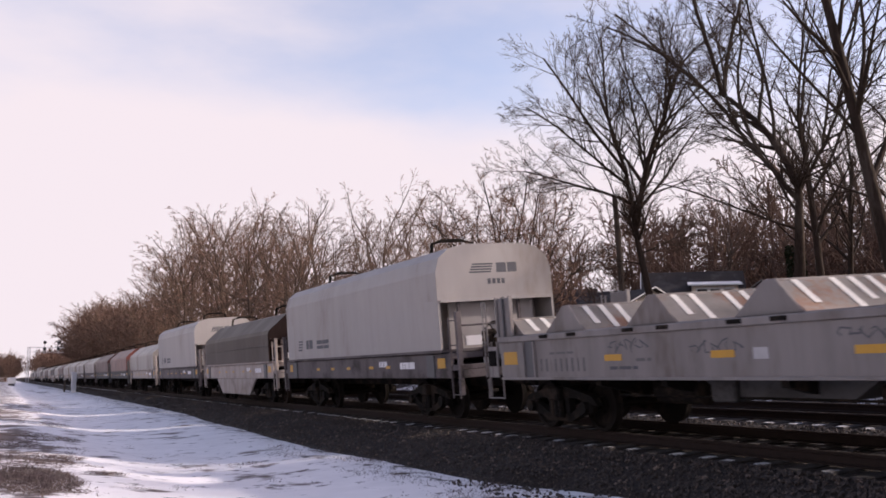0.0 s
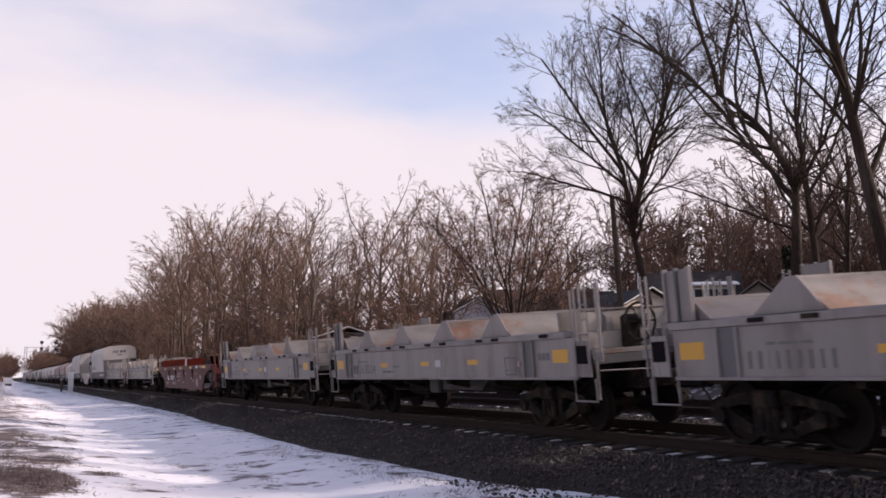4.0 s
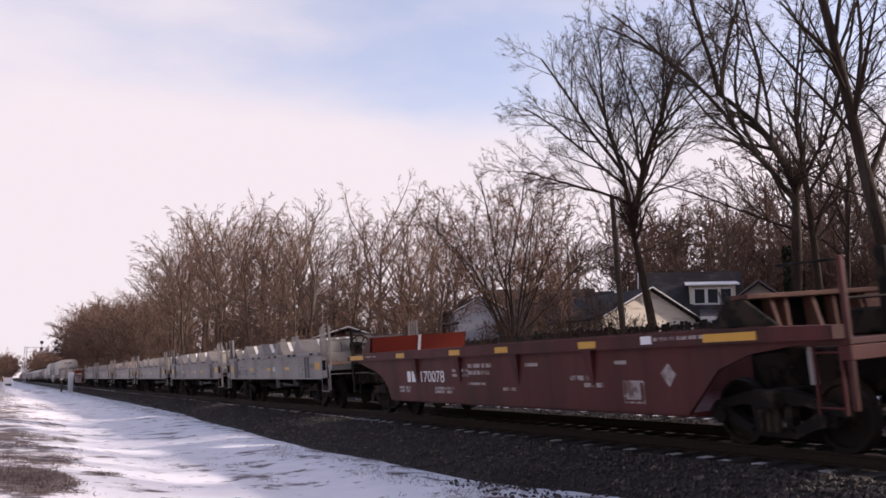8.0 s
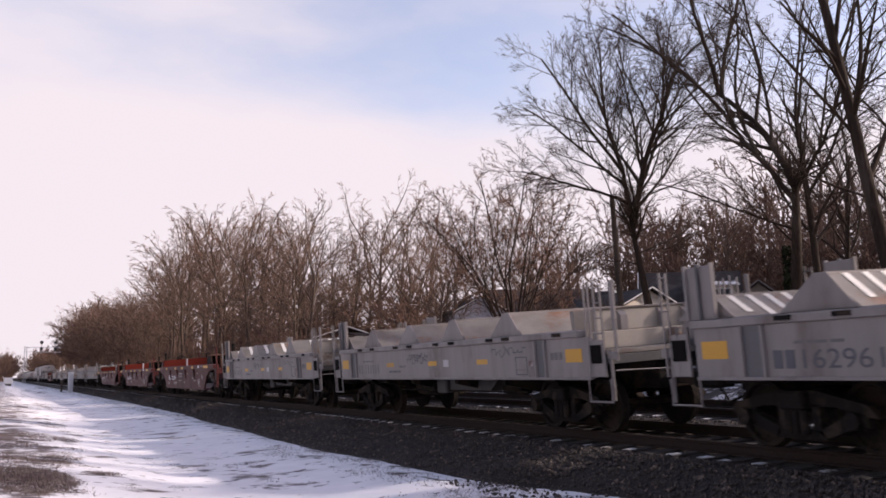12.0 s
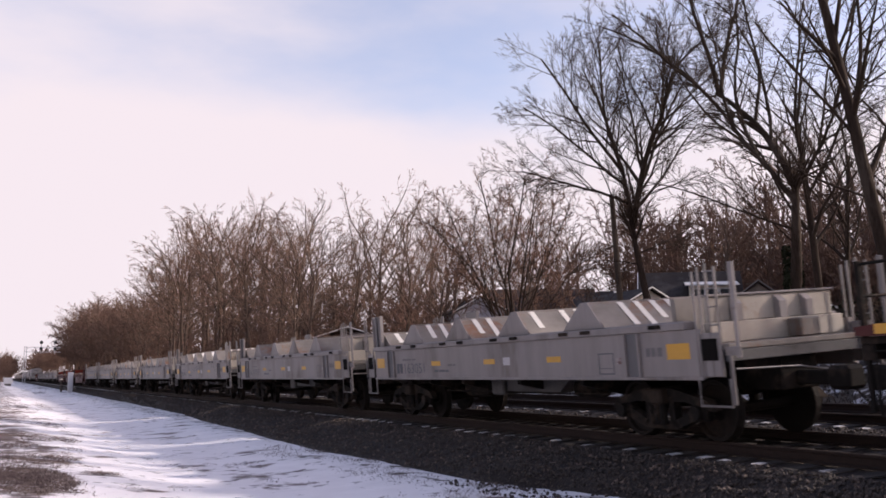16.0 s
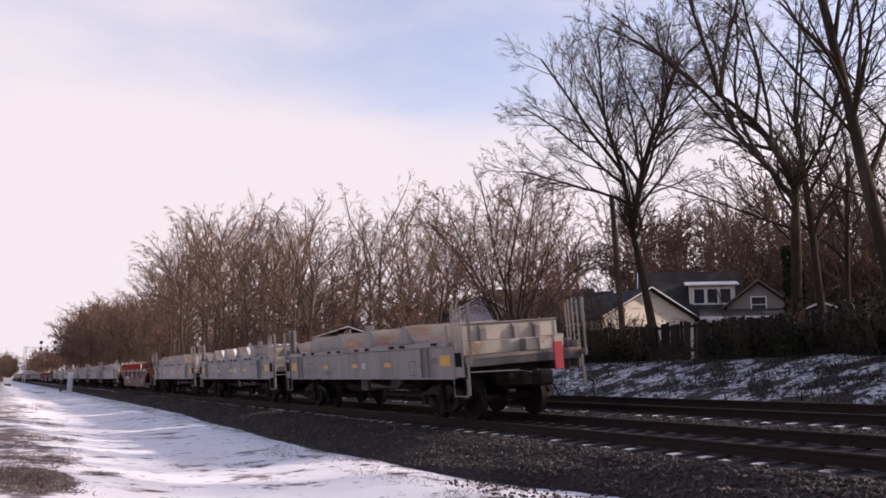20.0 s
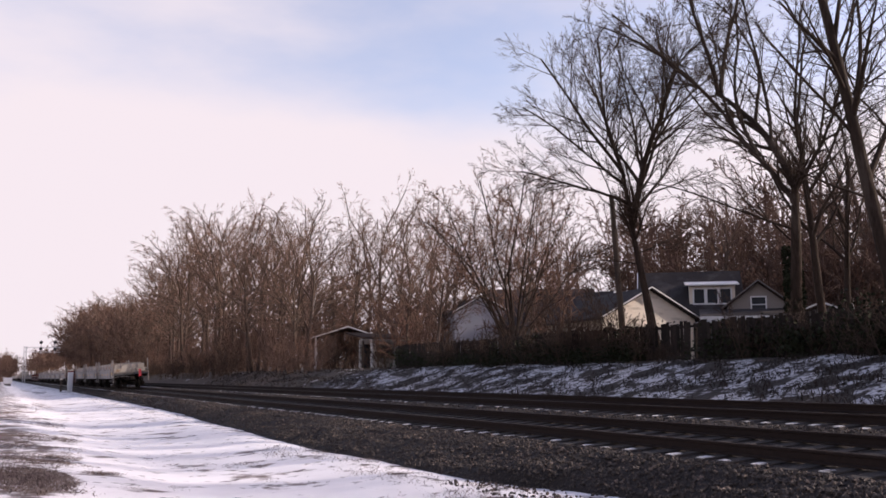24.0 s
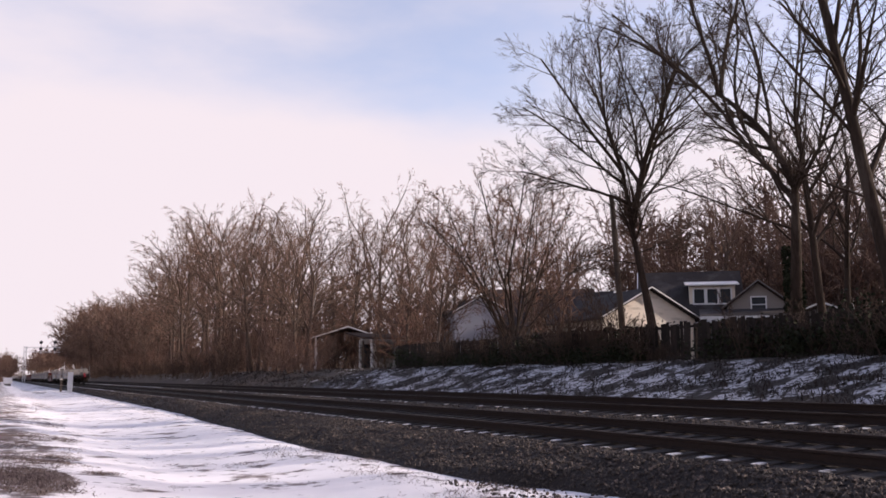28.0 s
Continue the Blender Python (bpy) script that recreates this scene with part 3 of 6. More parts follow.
def brake_wheel(parent, at, r=0.29):
    bm = bmesh.new()
    ring(bm, at, 1, r, 0.024, 22, 6)
    wheel = part("brake_wheel", bm, M_UNDER, parent, "black iron hand-brake wheel")
    for k in range(6):
        a = math.pi * k / 3
        part("spoke", T([at, (at[0] + r * math.cos(a), at[1], at[2] + r * math.sin(a))], 0.015, 5), M_UNDER, wheel)
    part("hub", T([(at[0], at[1] + 0.3, at[2]), (at[0], at[1] - 0.05, at[2])], 0.05, 8), M_UNDER, wheel)
    part("brake_housing", B((at[0] - 0.2, at[1] + 0.12, at[2] - 0.62), (at[0] + 0.12, at[1] + 0.34, at[2] + 0.14), 0.05), M_UNDER, parent)


def scrawl(parent, x, y, z, length, height, seed):
    """A sprayed scribble: one thin looping line on the side, no letters."""
    rng = random.Random(seed)
    bm = bmesh.new()
    n = 26
    pts = []
    for i in range(n):
        a = i / (n - 1)
        pts.append((y - a * length + 0.07 * math.sin(i * 1.9 + seed), z + height * (0.6 * math.sin(i * 1.35 + seed) + 0.4 * rng.uniform(-1, 1)) * (0.4 + 0.6 * math.sin(a * 3.1))))
    rows = []
    for i, (py, pz) in enumerate(pts):
        q, r = pts[max(i - 1, 0)], pts[min(i + 1, n - 1)]
        d = Vector((r[0] - q[0], r[1] - q[1]))
        o = Vector((-d.y, d.x)).normalized() * 0.012
        rows.append((bm.verts.new((x, py + o.x, pz + o.y)), bm.verts.new((x, py - o.x, pz - o.y))))
    for (v0, v1), (v2, v3) in zip(rows, rows[1:]):
        bm.faces.new((v0, v2, v3, v1))
    part("sprayed_scribble", bm, M_DARKPAINT, parent, "dark sprayed scribble")


def make_coil_car(label, strips):
    """Open grey coil car with five transverse cradles, some with bright wear strips."""
    car = thing("coil_car", (0, 0, 0), label, "freight car", "cars of the train")
    L, W = 6.3, 1.47
    paint = M_GREY
    for s in (-1, 1):
        x = s * W
        part("side_sill", P([(-L, 0.98), (L - 0.1, 0.98), (L - 0.1, 1.66), (-L, 1.66)], 0, min(x, x - s * 0.08), max(x, x - s * 0.08)), paint, car)
        part("top_ledge", B((min(x + s * 0.035, x - s * 0.2), -L + 0.3, 1.662), (max(x + s * 0.035, x - s * 0.2), L - 0.05, 1.775), 0.012), paint, car)
        part("bottom_flange", B((min(x + s * 0.035, x), -L, 0.955), (max(x + s * 0.035, x), L - 0.1, 1.0), 0.006), paint, car)
        for y, w in ((5.08, 0.19), (-4.74, 0.17)):
            # an open channel: two flanges, the web set back between, its shade painted on
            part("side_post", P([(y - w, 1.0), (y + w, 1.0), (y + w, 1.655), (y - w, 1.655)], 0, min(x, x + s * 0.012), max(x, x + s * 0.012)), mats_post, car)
            part("post_flange", B((min(x, x + s * 0.05), y + w - 0.02, 1.0), (max(x, x + s * 0.05), y + w + 0.02, 1.655)), paint, car)
            part("post_flange", B((min(x, x + s * 0.05), y - w - 0.02, 1.0), (max(x, x + s * 0.05), y - w + 0.02, 1.655)), paint, car)
        for y in (4.5, 3.6, 2.0, 1.15, -0.34, -1.13, -2.87, -3.53, -5.35):
            part("lading_bracket", B((min(x + s * 0.036, x + s * 0.06), y - 0.13, 1.7), (max(x + s * 0.036, x + s * 0.06), y + 0.13, 1.76)), M_UNDER, car)
    # deck and cradles
    part("deck", B((-1.38, -L + 0.2, 1.3), (1.38, L - 0.05, 1.42)), M_CRADLE, car)
    part("centre_sill", B((-0.36, -L - 0.3, 0.72), (0.36, L + 0.3, 1.28), 0.02), M_UNDER, car)
    for s in (-1, 1):
        part("cradle_beam", B((min(s * 1.12, s * 1.27), -5.7, 1.43), (max(s * 1.12, s * 1.27), 6.1, 1.79), 0.01), paint, car)
    for i, y in enumerate((6.08, 4.06, 1.62, -0.82, -3.22)):
        top = 2.2 if i else 2.08
        bm = P([(y + 0.62, 1.79), (y + 0.06, top), (y - 0.06, top), (y - 0.62, 1.72), (y - 0.62, 1.43), (y + 0.62, 1.43)], 0, -1.26, 1.26)
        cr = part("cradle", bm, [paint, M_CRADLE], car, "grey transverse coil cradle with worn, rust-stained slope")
        # slopes get worn, rust-stained paint, its base darkened for tree shade
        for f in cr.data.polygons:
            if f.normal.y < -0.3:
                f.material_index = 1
        if strips:
            drop = (top - 1.72) / 0.56
            for k in range(6):
                if (k + i) % 5 == 4:
                    continue
                x = -0.98 + 0.34 * k
                n = 0.36 + 0.1 * ((k * 7 + i * 3) % 3)
                part("wear_strip", P([(y - 0.075, top), (y - 0.05, top + 0.016), (y - 0.05 - n, top + 0.016 - n * drop), (y - 0.075 - n, top - n * drop)], 0, x, x + 0.12), M_STRIP, cr)
        part("cradle_edge", B((-1.28, y - 0.05, top + 0.002), (1.28, y + 0.07, top + 0.04)), paint, cr)
        for s in (-1, 1):
            part("end_plate", P([(y + 0.7, 1.79), (y + 0.1, top + 0.04), (y - 0.1, top + 0.04), (y - 0.5, 1.79)], 0, min(s * 1.262, s * 1.285), max(s * 1.262, s * 1.285)), paint, cr)
    # end walls: a stepped one at the brake end, painted paler for sun; plain ahead
    part("end_wall", B((-1.22, -L + 0.1, 1.74), (1.2, -L + 0.18, 2.1), 0.012), M_ENDWALL, car, "rust-streaked end wall, paled as if sunlit")
    part("end_step", B((-1.3, -L - 0.02, 1.445), (1.28, -L + 0.2, 1.735), 0.012), M_ENDWALL, car)
    part("end_cap", B((-1.26, -L + 0.06, 2.102), (1.24, -L + 0.2, 2.135), 0.006), paint, car)
    for x in (-0.75, 0.1, 0.62):
        part("end_bracket", P([(-L + 0.098, 1.74), (-L + 0.098, 2.08), (-L - 0.02, 1.98), (-L - 0.02, 1.74)], 0, x - 0.07, x + 0.07), paint, car)
    part("tool_box", B((0.12, -L - 0.3, 1.445), (0.5, -L - 0.025, 1.72), 0.02), M_CRADLE, car)
    part("cross_wall", P([(-5.62, 1.43), (-5.52, 1.43), (-5.45, 2.12), (-5.56, 2.12)], 0, -1.26, 1.26), M_CRADLE, car)
    part("front_wall", B((-1.3, L + 0.02, 1.43), (1.3, L + 0.1, 1.95), 0.012), paint, car)
    for s in (-1, 1):
        y0, y1 = min(s * (L - 0.02), s * (L + 0.5)), max(s * (L - 0.02), s * (L + 0.5))
        # the front platform and both sills have shade put into their paint
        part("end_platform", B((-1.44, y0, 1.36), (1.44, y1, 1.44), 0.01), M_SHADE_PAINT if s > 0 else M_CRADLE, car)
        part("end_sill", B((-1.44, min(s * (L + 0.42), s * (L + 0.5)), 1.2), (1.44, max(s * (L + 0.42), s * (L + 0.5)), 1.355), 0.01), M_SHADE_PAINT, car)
        for x in (-1, 1):
            q = s * (L + (0.25 if s > 0 else 0.16))
            # corner: a plate with a dark opening, ladder posts, stirrup and a broad pale stanchion
            part("corner_plate", B((x * 1.45 - 0.02, min(q - 0.19, q + 0.19), 1.0), (x * 1.45 + 0.02, max(q - 0.19, q + 0.19), 1.6), 0.006), paint, car)
            # black panel on the plate stands for the shade in the opening
            part("corner_window", B((x * 1.47 - 0.012, q - 0.15, 1.22), (x * 1.47 + 0.012, q + 0.15, 1.52)), M_PIT, car)
            part("stirrup", T([(x * 1.47, s * (L - 0.12), 0.97), (x * 1.47, s * (L - 0.12), 0.6), (x * 1.47, s * (L + 0.5), 0.6), (x * 1.47, s * (L + 0.5), 0.97)], 0.02, 5), M_SILL, car)
            bm = bmesh.new()
            for dy, top in ((-0.08, 2.47), (0.04, 2.52), (0.2, 2.55), (0.38, 2.5)) if s < 0 else ((0.05, 1.7), (0.28, 1.7), (0.42, 2.5), (0.56, 2.52)):
                box(bm, (x * 1.46 - 0.014, s * (L + dy) - 0.014, 1.0), (x * 1.46 + 0.014, s * (L + dy) + 0.014, top))
            for z in (1.7, 1.95, 2.2, 2.44):
                tube(bm, [(x * 1.46, s * (L + (0.2 if s < 0 else 0.42)), z), (x * 1.46, s * (L + (0.38 if s < 0 else 0.56)), z)], 0.012, 5)
            part("ladder", bm, M_SILL, car)
            if s < 0:
                bm = B((x * 1.42 - 0.02, s * (L + 0.66) - 0.03, 1.25), (x * 1.42 + 0.02, s * (L + 0.66) + 0.03, 1.9), 0.006)
                box(bm, (x * 1.42 - 0.025, s * (L + 0.66) - 0.045, 1.9), (x * 1.42 + 0.025, s * (L + 0.66) + 0.045, 2.53), 0.008)
                part("corner_post", bm, paint, car, "broad grey corner stanchion")
            else:
                # ahead, a broad channel stands on the ledge
                part("corner_post", B((x * 1.36 - 0.02, 5.84, 1.78), (x * 1.36 + 0.02, 6.34, 2.53), 0.008), paint, car, "broad grey corner stanchion")
                # the middle rib gets the shade-darkened post paint
                for y in (5.82, 6.1, 6.36):
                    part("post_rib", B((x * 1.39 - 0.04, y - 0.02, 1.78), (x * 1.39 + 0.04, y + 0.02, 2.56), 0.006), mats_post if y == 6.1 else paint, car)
            bm = B((x * 1.42 - 0.02, s * (L + 0.5) - 0.025, 0.62), (x * 1.42 + 0.02, s * (L + 0.5) + 0.025, 1.36), 0.006)
            box(bm, (x * 1.42 - 0.022, min(s * (L + 0.42), s * (L + 0.7)), 1.28), (x * 1.42 + 0.022, max(s * (L + 0.42), s * (L + 0.7)), 1.4), 0.006)
            part("post_foot", bm, M_SILL, car)
        coupler(car, s * (L + 0.3), s)
        part("cut_lever", T([(-1.4, s * (L + 0.56), 1.1), (-0.3, s * (L + 0.6), 1.06), (-0.1, s * (L + 0.9), 1.0)], 0.014, 5), M_SILL, car)
    brake_wheel(car, (-0.35, -L - 0.34, 1.86), 0.32)
    part("air_tank", T([(-0.7, 1.2, 0.72), (-0.7, 1.25, 0.72), (-0.7, 2.3, 0.72), (-0.7, 2.35, 0.72)], [0.1, 0.2, 0.2, 0.1], 12), M_UNDER, car)
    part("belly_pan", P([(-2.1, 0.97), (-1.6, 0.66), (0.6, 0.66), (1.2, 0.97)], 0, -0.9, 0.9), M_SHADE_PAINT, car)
    for y in (-3.1, -1.0, 1.4, 3.1):
        part("cross_bearer", P([(-1.38, 0.97), (-1.38, 0.86), (-0.5, 0.62), (0.5, 0.62), (1.38, 0.86), (1.38, 0.97)], 1, y - 0.07, y + 0.07), M_UNDER, car)
    part("brake_cylinder", T([(-0.62, -2.7, 0.74), (-0.62, -1.9, 0.74)], 0.16, 10), M_UNDER, car)
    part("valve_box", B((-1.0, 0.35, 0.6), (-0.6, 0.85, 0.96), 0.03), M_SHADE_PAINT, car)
    part("brake_rod", T([(-0.9, -3.2, 0.66), (-0.9, 3.2, 0.66)], 0.02, 5), M_UNDER, car)
    for y, w, z0, z1 in ((5.82, 0.5, 1.24, 1.48), (-5.79, 0.5, 1.25, 1.475)):
        part("reflector_plate", B((-W - 0.006, y - w / 2, z0), (-W, y + w / 2, z1)), M_YELLOW, car, "yellow reflective plate")
    for y in (2.5, -0.02, -2.43):
        part("reflector_strip", B((-W - 0.006, y - 0.23, 1.26), (-W, y + 0.23, 1.36)), M_YELLOW, car)
    part("data_card", B((-W - 0.006, -0.86, 1.23), (-W, -0.6, 1.38)), M_DULLCARD, car, "small grey-white data card")
    part("number_card", B((-W - 0.006, -4.42, 1.2), (-W, -4.28, 1.3)), M_FAINT, car)
    bm = bmesh.new()
    for lo, hi in (((-4.21, 1.04), (-4.19, 1.38)), ((-3.81, 1.04), (-3.79, 1.38)), ((-4.19, 1.36), (-3.81, 1.38)), ((-4.19, 1.04), (-3.81, 1.06)), ((-4.19, 1.13), (-3.81, 1.14))):
        box(bm, (-W - 0.004, lo[0], lo[1]), (-W, hi[0], hi[1]))
    part("stencil_frame", bm, M_DARKPAINT, car)
    bars("stencil", car, M_DARKPAINT, (-W, 2.6, 1.12), [0.2, 0.3, 0.12], 0.05)
    bars("stencil", car, M_WORN, (-W, -5.05, 1.3), [0.1, 0.09, 0.0, 0.1], 0.13, 0.03)
    bars("stencil", car, M_WORN, (-W, 4.4, 1.4), [0.16, 0.3, 0.2], 0.04)
    bars("stencil", car, M_WORN, (-W, 1.9, 1.24), [0.22, 0.1], 0.05)
    make_truck(car, 4.8)
    make_truck(car, -4.8)
    return car


M_SILL = mat("grimy_sill_paint", (0.2, 0.178, 0.168), 0.6, vary=0.2, second=(0.1, 0.082, 0.072), fac2=(0.48, 0.7), streak=0.3)
# car grey made paler for the sun on the brake-end wall, with rust patches
M_ENDWALL = mat("sunlit_end_wall_paint", (0.36, 0.32, 0.265), 0.6, vary=0.12, second=(0.2, 0.13, 0.08), fac2=(0.56, 0.72), scale2=1.4, streak=0.3)
# black that stands for the shade inside openings and recesses
M_PIT = mat("recess_shade_black", (0.008, 0.007, 0.0065), 0.9, vary=0.3, spec=0.05)
M_FAINT = mat("faded_stencil_paint", (0.3, 0.26, 0.25), 0.7, vary=0.3, second=(0.12, 0.07, 0.06), fac2=(0.45, 0.6), scale2=6)
# rust brown, lightened for the sun on the rear bulkhead's framing
M_RUSTY = mat("rusty_sunlit_steel", (0.115, 0.06, 0.043), 0.75, vary=0.3, second=(0.07, 0.03, 0.024), spec=0.15)
M_STRIP = mat("bright_wear_strip", (0.62, 0.59, 0.54), 0.6, vary=0.08)
# post paint with the shade of the channel put into the colour
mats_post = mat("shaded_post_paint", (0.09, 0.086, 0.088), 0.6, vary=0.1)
# grimy grey, darkened for the shade under and between the cars
M_SHADE_PAINT = mat("shaded_grimy_grey_paint", (0.06, 0.057, 0.056), 0.7, vary=0.3, second=(0.03, 0.027, 0.025))


def make_well_car(label):
    """Oxide-red well car with ribbed sides and a raised wall at each end."""
    car = thing("well_car", (0, 0, 0), label, "freight car", "cars of the train")
    W = 1.5
    for s in (-1, 1):
        x0, x1 = min(s * W, s * (W - 0.06)), max(s * W, s * (W - 0.06))
        part("side_plate", P([(-8.2, 1.44), (-6.9, 1.3), (-6.25, 1.1), (-5.55, 0.47), (5.6, 0.46), (5.78, 0.78), (6.1, 1.02), (6.55, 1.16), (7.3, 1.3), (7.9, 1.44)], 0, x0, x1), M_RED, car)
        x0, x1 = min(s * (W + 0.1), s * (W - 0.2)), max(s * (W + 0.1), s * (W - 0.2))
        part("top_ledge", P([(-7.15, 1.44), (7.6, 1.44), (8.4, 1.46), (8.4, 1.56), (7.4, 1.64), (-7.15, 1.64)], 0, x0, x1), M_RED, car)
        part("rear_ledge", P([(-8.3, 1.44), (-7.152, 1.44), (-7.152, 1.63), (-8.3, 1.6)], 0, x0, x1), M_RED, car)
        for y in (3.9, 1.65, -0.8, -3.25):
            bm = bmesh.new()
            a, b = y - 0.14, y + 0.14
            v = [bm.verts.new(p) for p in ((s * W, a, 1.45), (s * (W + 0.095), a, 1.45), (s * W, a + 0.1, 0.85), (s * W, b, 1.45), (s * (W + 0.095), b, 1.45), (s * W, b - 0.1, 0.85))]
            for q in ((0, 1, 2), (3, 5, 4), (1, 4, 5, 2), (0, 3, 4, 1), (0, 2, 5, 3)):
                bm.faces.new([v[i] for i in q])
            bmesh.ops.recalc_face_normals(bm, faces=bm.faces[:])
            part("side_rib", bm, M_RED, car)
    part("well_floor", B((-1.42, -5.6, 0.43), (1.42, 5.6, 0.5)), M_RED, car)
    part("front_wall", P([(7.2, 1.25), (7.28, 1.25), (7.02, 2.03), (6.93, 2.03)], 0, -1.35, 1.35), M_REDIN, car, "orange-red sloping end wall")
    part("wall_stripe", P([(7.185, 1.25), (7.198, 1.25), (6.928, 2.03), (6.915, 2.03)], 0, -0.05, 0.03), M_PALE, car)
    # rear bulkhead in black: the shade of its bays is put into the colour
    part("rear_wall", P([(-6.35, 1.25), (-6.27, 1.25), (-6.42, 2.0), (-6.5, 2.0)], 0, -1.35, 1.35), M_PIT, car, "recessed end bulkhead, black for the shade in its bays")
    for k, x in enumerate((-1.32, -0.86, -0.6, -0.1, 0.3, 0.8, 1.32)):
        # thin stiffeners frame the open bays of the bulkhead
        part("bulkhead_stiffener", P([(-6.86 if k % 2 else -6.74, 1.44), (-6.6, 1.44), (-6.54, 2.0), (-6.7, 2.0)], 0, x - 0.035, x + 0.035), M_RUSTY, car)
    part("bulkhead_panel", P([(-6.82, 1.645), (-6.8, 1.645), (-6.72, 2.0), (-6.74, 2.0)], 0, 0.84, 1.28), M_RUSTY, car)
    part("bulkhead_rail", B((-1.36, -6.78, 2.002), (1.36, -6.46, 2.07), 0.01), M_RUSTY, car)
    for s in (-1, 1):
        x0, x1 = min(s * 1.36, s * 1.42), max(s * 1.36, s * 1.42)
        part("wall_gusset", P([(-6.1, 1.645), (-6.4, 2.0), (-6.75, 2.0), (-7.3, 1.645)], 0, x0, x1), M_UNDER, car)
        part("front_gusset", P([(7.12, 1.645), (7.75, 1.645), (7.1, 2.03), (7.0, 2.03)], 0, x0, x1), M_RED, car)
    for e in (-1, 1):
        part("draft_sill", B((-0.4, min(e * 5.7, e * 8.5), 0.72), (0.4, max(e * 5.7, e * 8.5), 1.3), 0.03), M_UNDER, car)
        # front-end pieces and all rails are near-black: their shade is the paint
        part("end_platform", B((-1.48, min(e * 7.3, e * 8.45), 1.36), (1.48, max(e * 7.3, e * 8.45), 1.44), 0.01), M_UNDER if e > 0 else M_RED, car)
        part("end_beam", B((-1.48, min(e * 8.3, e * 8.45), 1.18), (1.48, max(e * 8.3, e * 8.45), 1.355), 0.01), M_UNDER if e > 0 else M_RED, car)
        for x in (-1, 1):
            tall = 2.3 if e > 0 else 2.4
            part("corner_post", B((x * 1.43 - 0.035, e * 8.4 - 0.035, 0.6), (x * 1.43 + 0.035, e * 8.4 + 0.035, tall), 0.01), M_UNDER if e > 0 else M_RED, car)
            ladder(car, x * 1.45, e * 8.08, 0.55, 1.36, M_UNDER if e > 0 else M_RED, 0.4)
            part("hand_rail", T([(x * 1.42, e * 7.4, tall - 0.02), (x * 1.42, e * 8.4, tall - 0.04)], 0.02, 5), M_UNDER, car)
        part("end_rail", T([(-1.43, e * 8.4, 1.9), (1.43, e * 8.4, 1.9)], 0.02, 5), M_UNDER, car)
        coupler(car, e * 8.5, e)
    part("side_card", B((-W - 0.108, -5.0, 1.49), (-W - 0.1, -4.75, 1.61)), M_PALE, car)
    part("end_cage", B((-0.5, -8.2, 1.44), (0.9, -7.6, 1.78), 0.03), M_UNDER, car)
    part("brake_stand", B((-0.7, -8.4, 1.44), (-0.56, -8.25, 2.5), 0.03), M_UNDER, car, "tall black brake stand")
    part("drain_pipe", T([(-1.36, -7.75, 1.44), (-1.4, -7.8, 0.9)], 0.05, 8), M_SILL, car)
    brake_wheel(car, (0.3, -8.3, 2.0), 0.27)
    for y, w in ((7.75, 1.0), (4.72, 0.5), (1.75, 0.5), (-0.3, 0.5), (-3.2, 0.5), (-6.5, 1.0)):
        part("reflector_strip", B((-W - 0.107, y - 0.12 - w / 2, 1.475), (-W - 0.1, y - 0.12 + w / 2, 1.585)), M_YELLOW, car)
    bars("logo_shape", car, M_PALE, (-W, 4.47, 0.9), [0.2, 0.2], 0.25, 0.07)
    for at, ls, h in (((-W, 5.0, 0.74), [0.3, 0.0, 0.28], 0.06), ((-W, 5.0, 0.66), [0.32, 0.0, 0.2], 0.06), ((-W, 2.95, 0.74), [0.5, 0.05, 0.35], 0.06), ((-W, 2.95, 0.66), [0.52, 0.0, 0.26], 0.06), ((-W, 1.25, 1.2), [0.18, 0.3, 0.0, 0.4], 0.08), ((-W, 1.25, 1.06), [0.35, 0.12, 0.35], 0.08), ((-W, 2.0, 1.12), [0.2, 0.3, 0.15], 0.06), ((-W, 2.0, 1.02), [0.25, 0.12, 0.3], 0.06), ((-W, 1.3, 0.85), [0.8], 0.05), ((-W, -1.1, 1.2), [0.45], 0.06),
                      ((-W, -0.2, 0.75), [0.2, 0.25], 0.06), ((-W, -2.6, 0.95), [0.15, 0.2, 0.2], 0.08), ((-W, -3.0, 0.84), [0.3, 0.2], 0.07), ((-W, -3.9, 1.2), [0.3], 0.06), ((-W - 0.1, -5.05, 1.53), [0.1, 0.16, 0.12, 0.2, 0.16, 0.22], 0.05), ((-W - 0.1, 7.0, 1.53), [0.1, 0.1, 0.5], 0.03)):
        bars("stencil", car, M_FAINT, at, ls, h)
    bm = bmesh.new()
    for lo, hi in (((-4.6, 0.6), (-4.57, 0.95)), ((-4.1, 0.6), (-4.07, 0.95)), ((-4.57, 0.92), (-4.1, 0.95)), ((-4.57, 0.6), (-4.1, 0.63)), ((-4.57, 0.7), (-4.1, 0.715))):
        box(bm, (-W - 0.004, lo[0], lo[1]), (-W, hi[0], hi[1]))
    part("stencil_frame", bm, M_FAINT, car)
    part("paper_placard", P([(-5.02, 1.05), (-5.2, 1.2), (-5.36, 1.04), (-5.2, 0.86)], 0, -W - 0.006, -W), M_FAINT, car, "pale worn diamond placard")
    part("paper_patch", B((-W - 0.005, -4.5, 0.66), (-W, -4.14, 0.95)), M_FAINT, car)
    make_truck(car, 6.75)
    make_truck(car, -6.75)
    return car


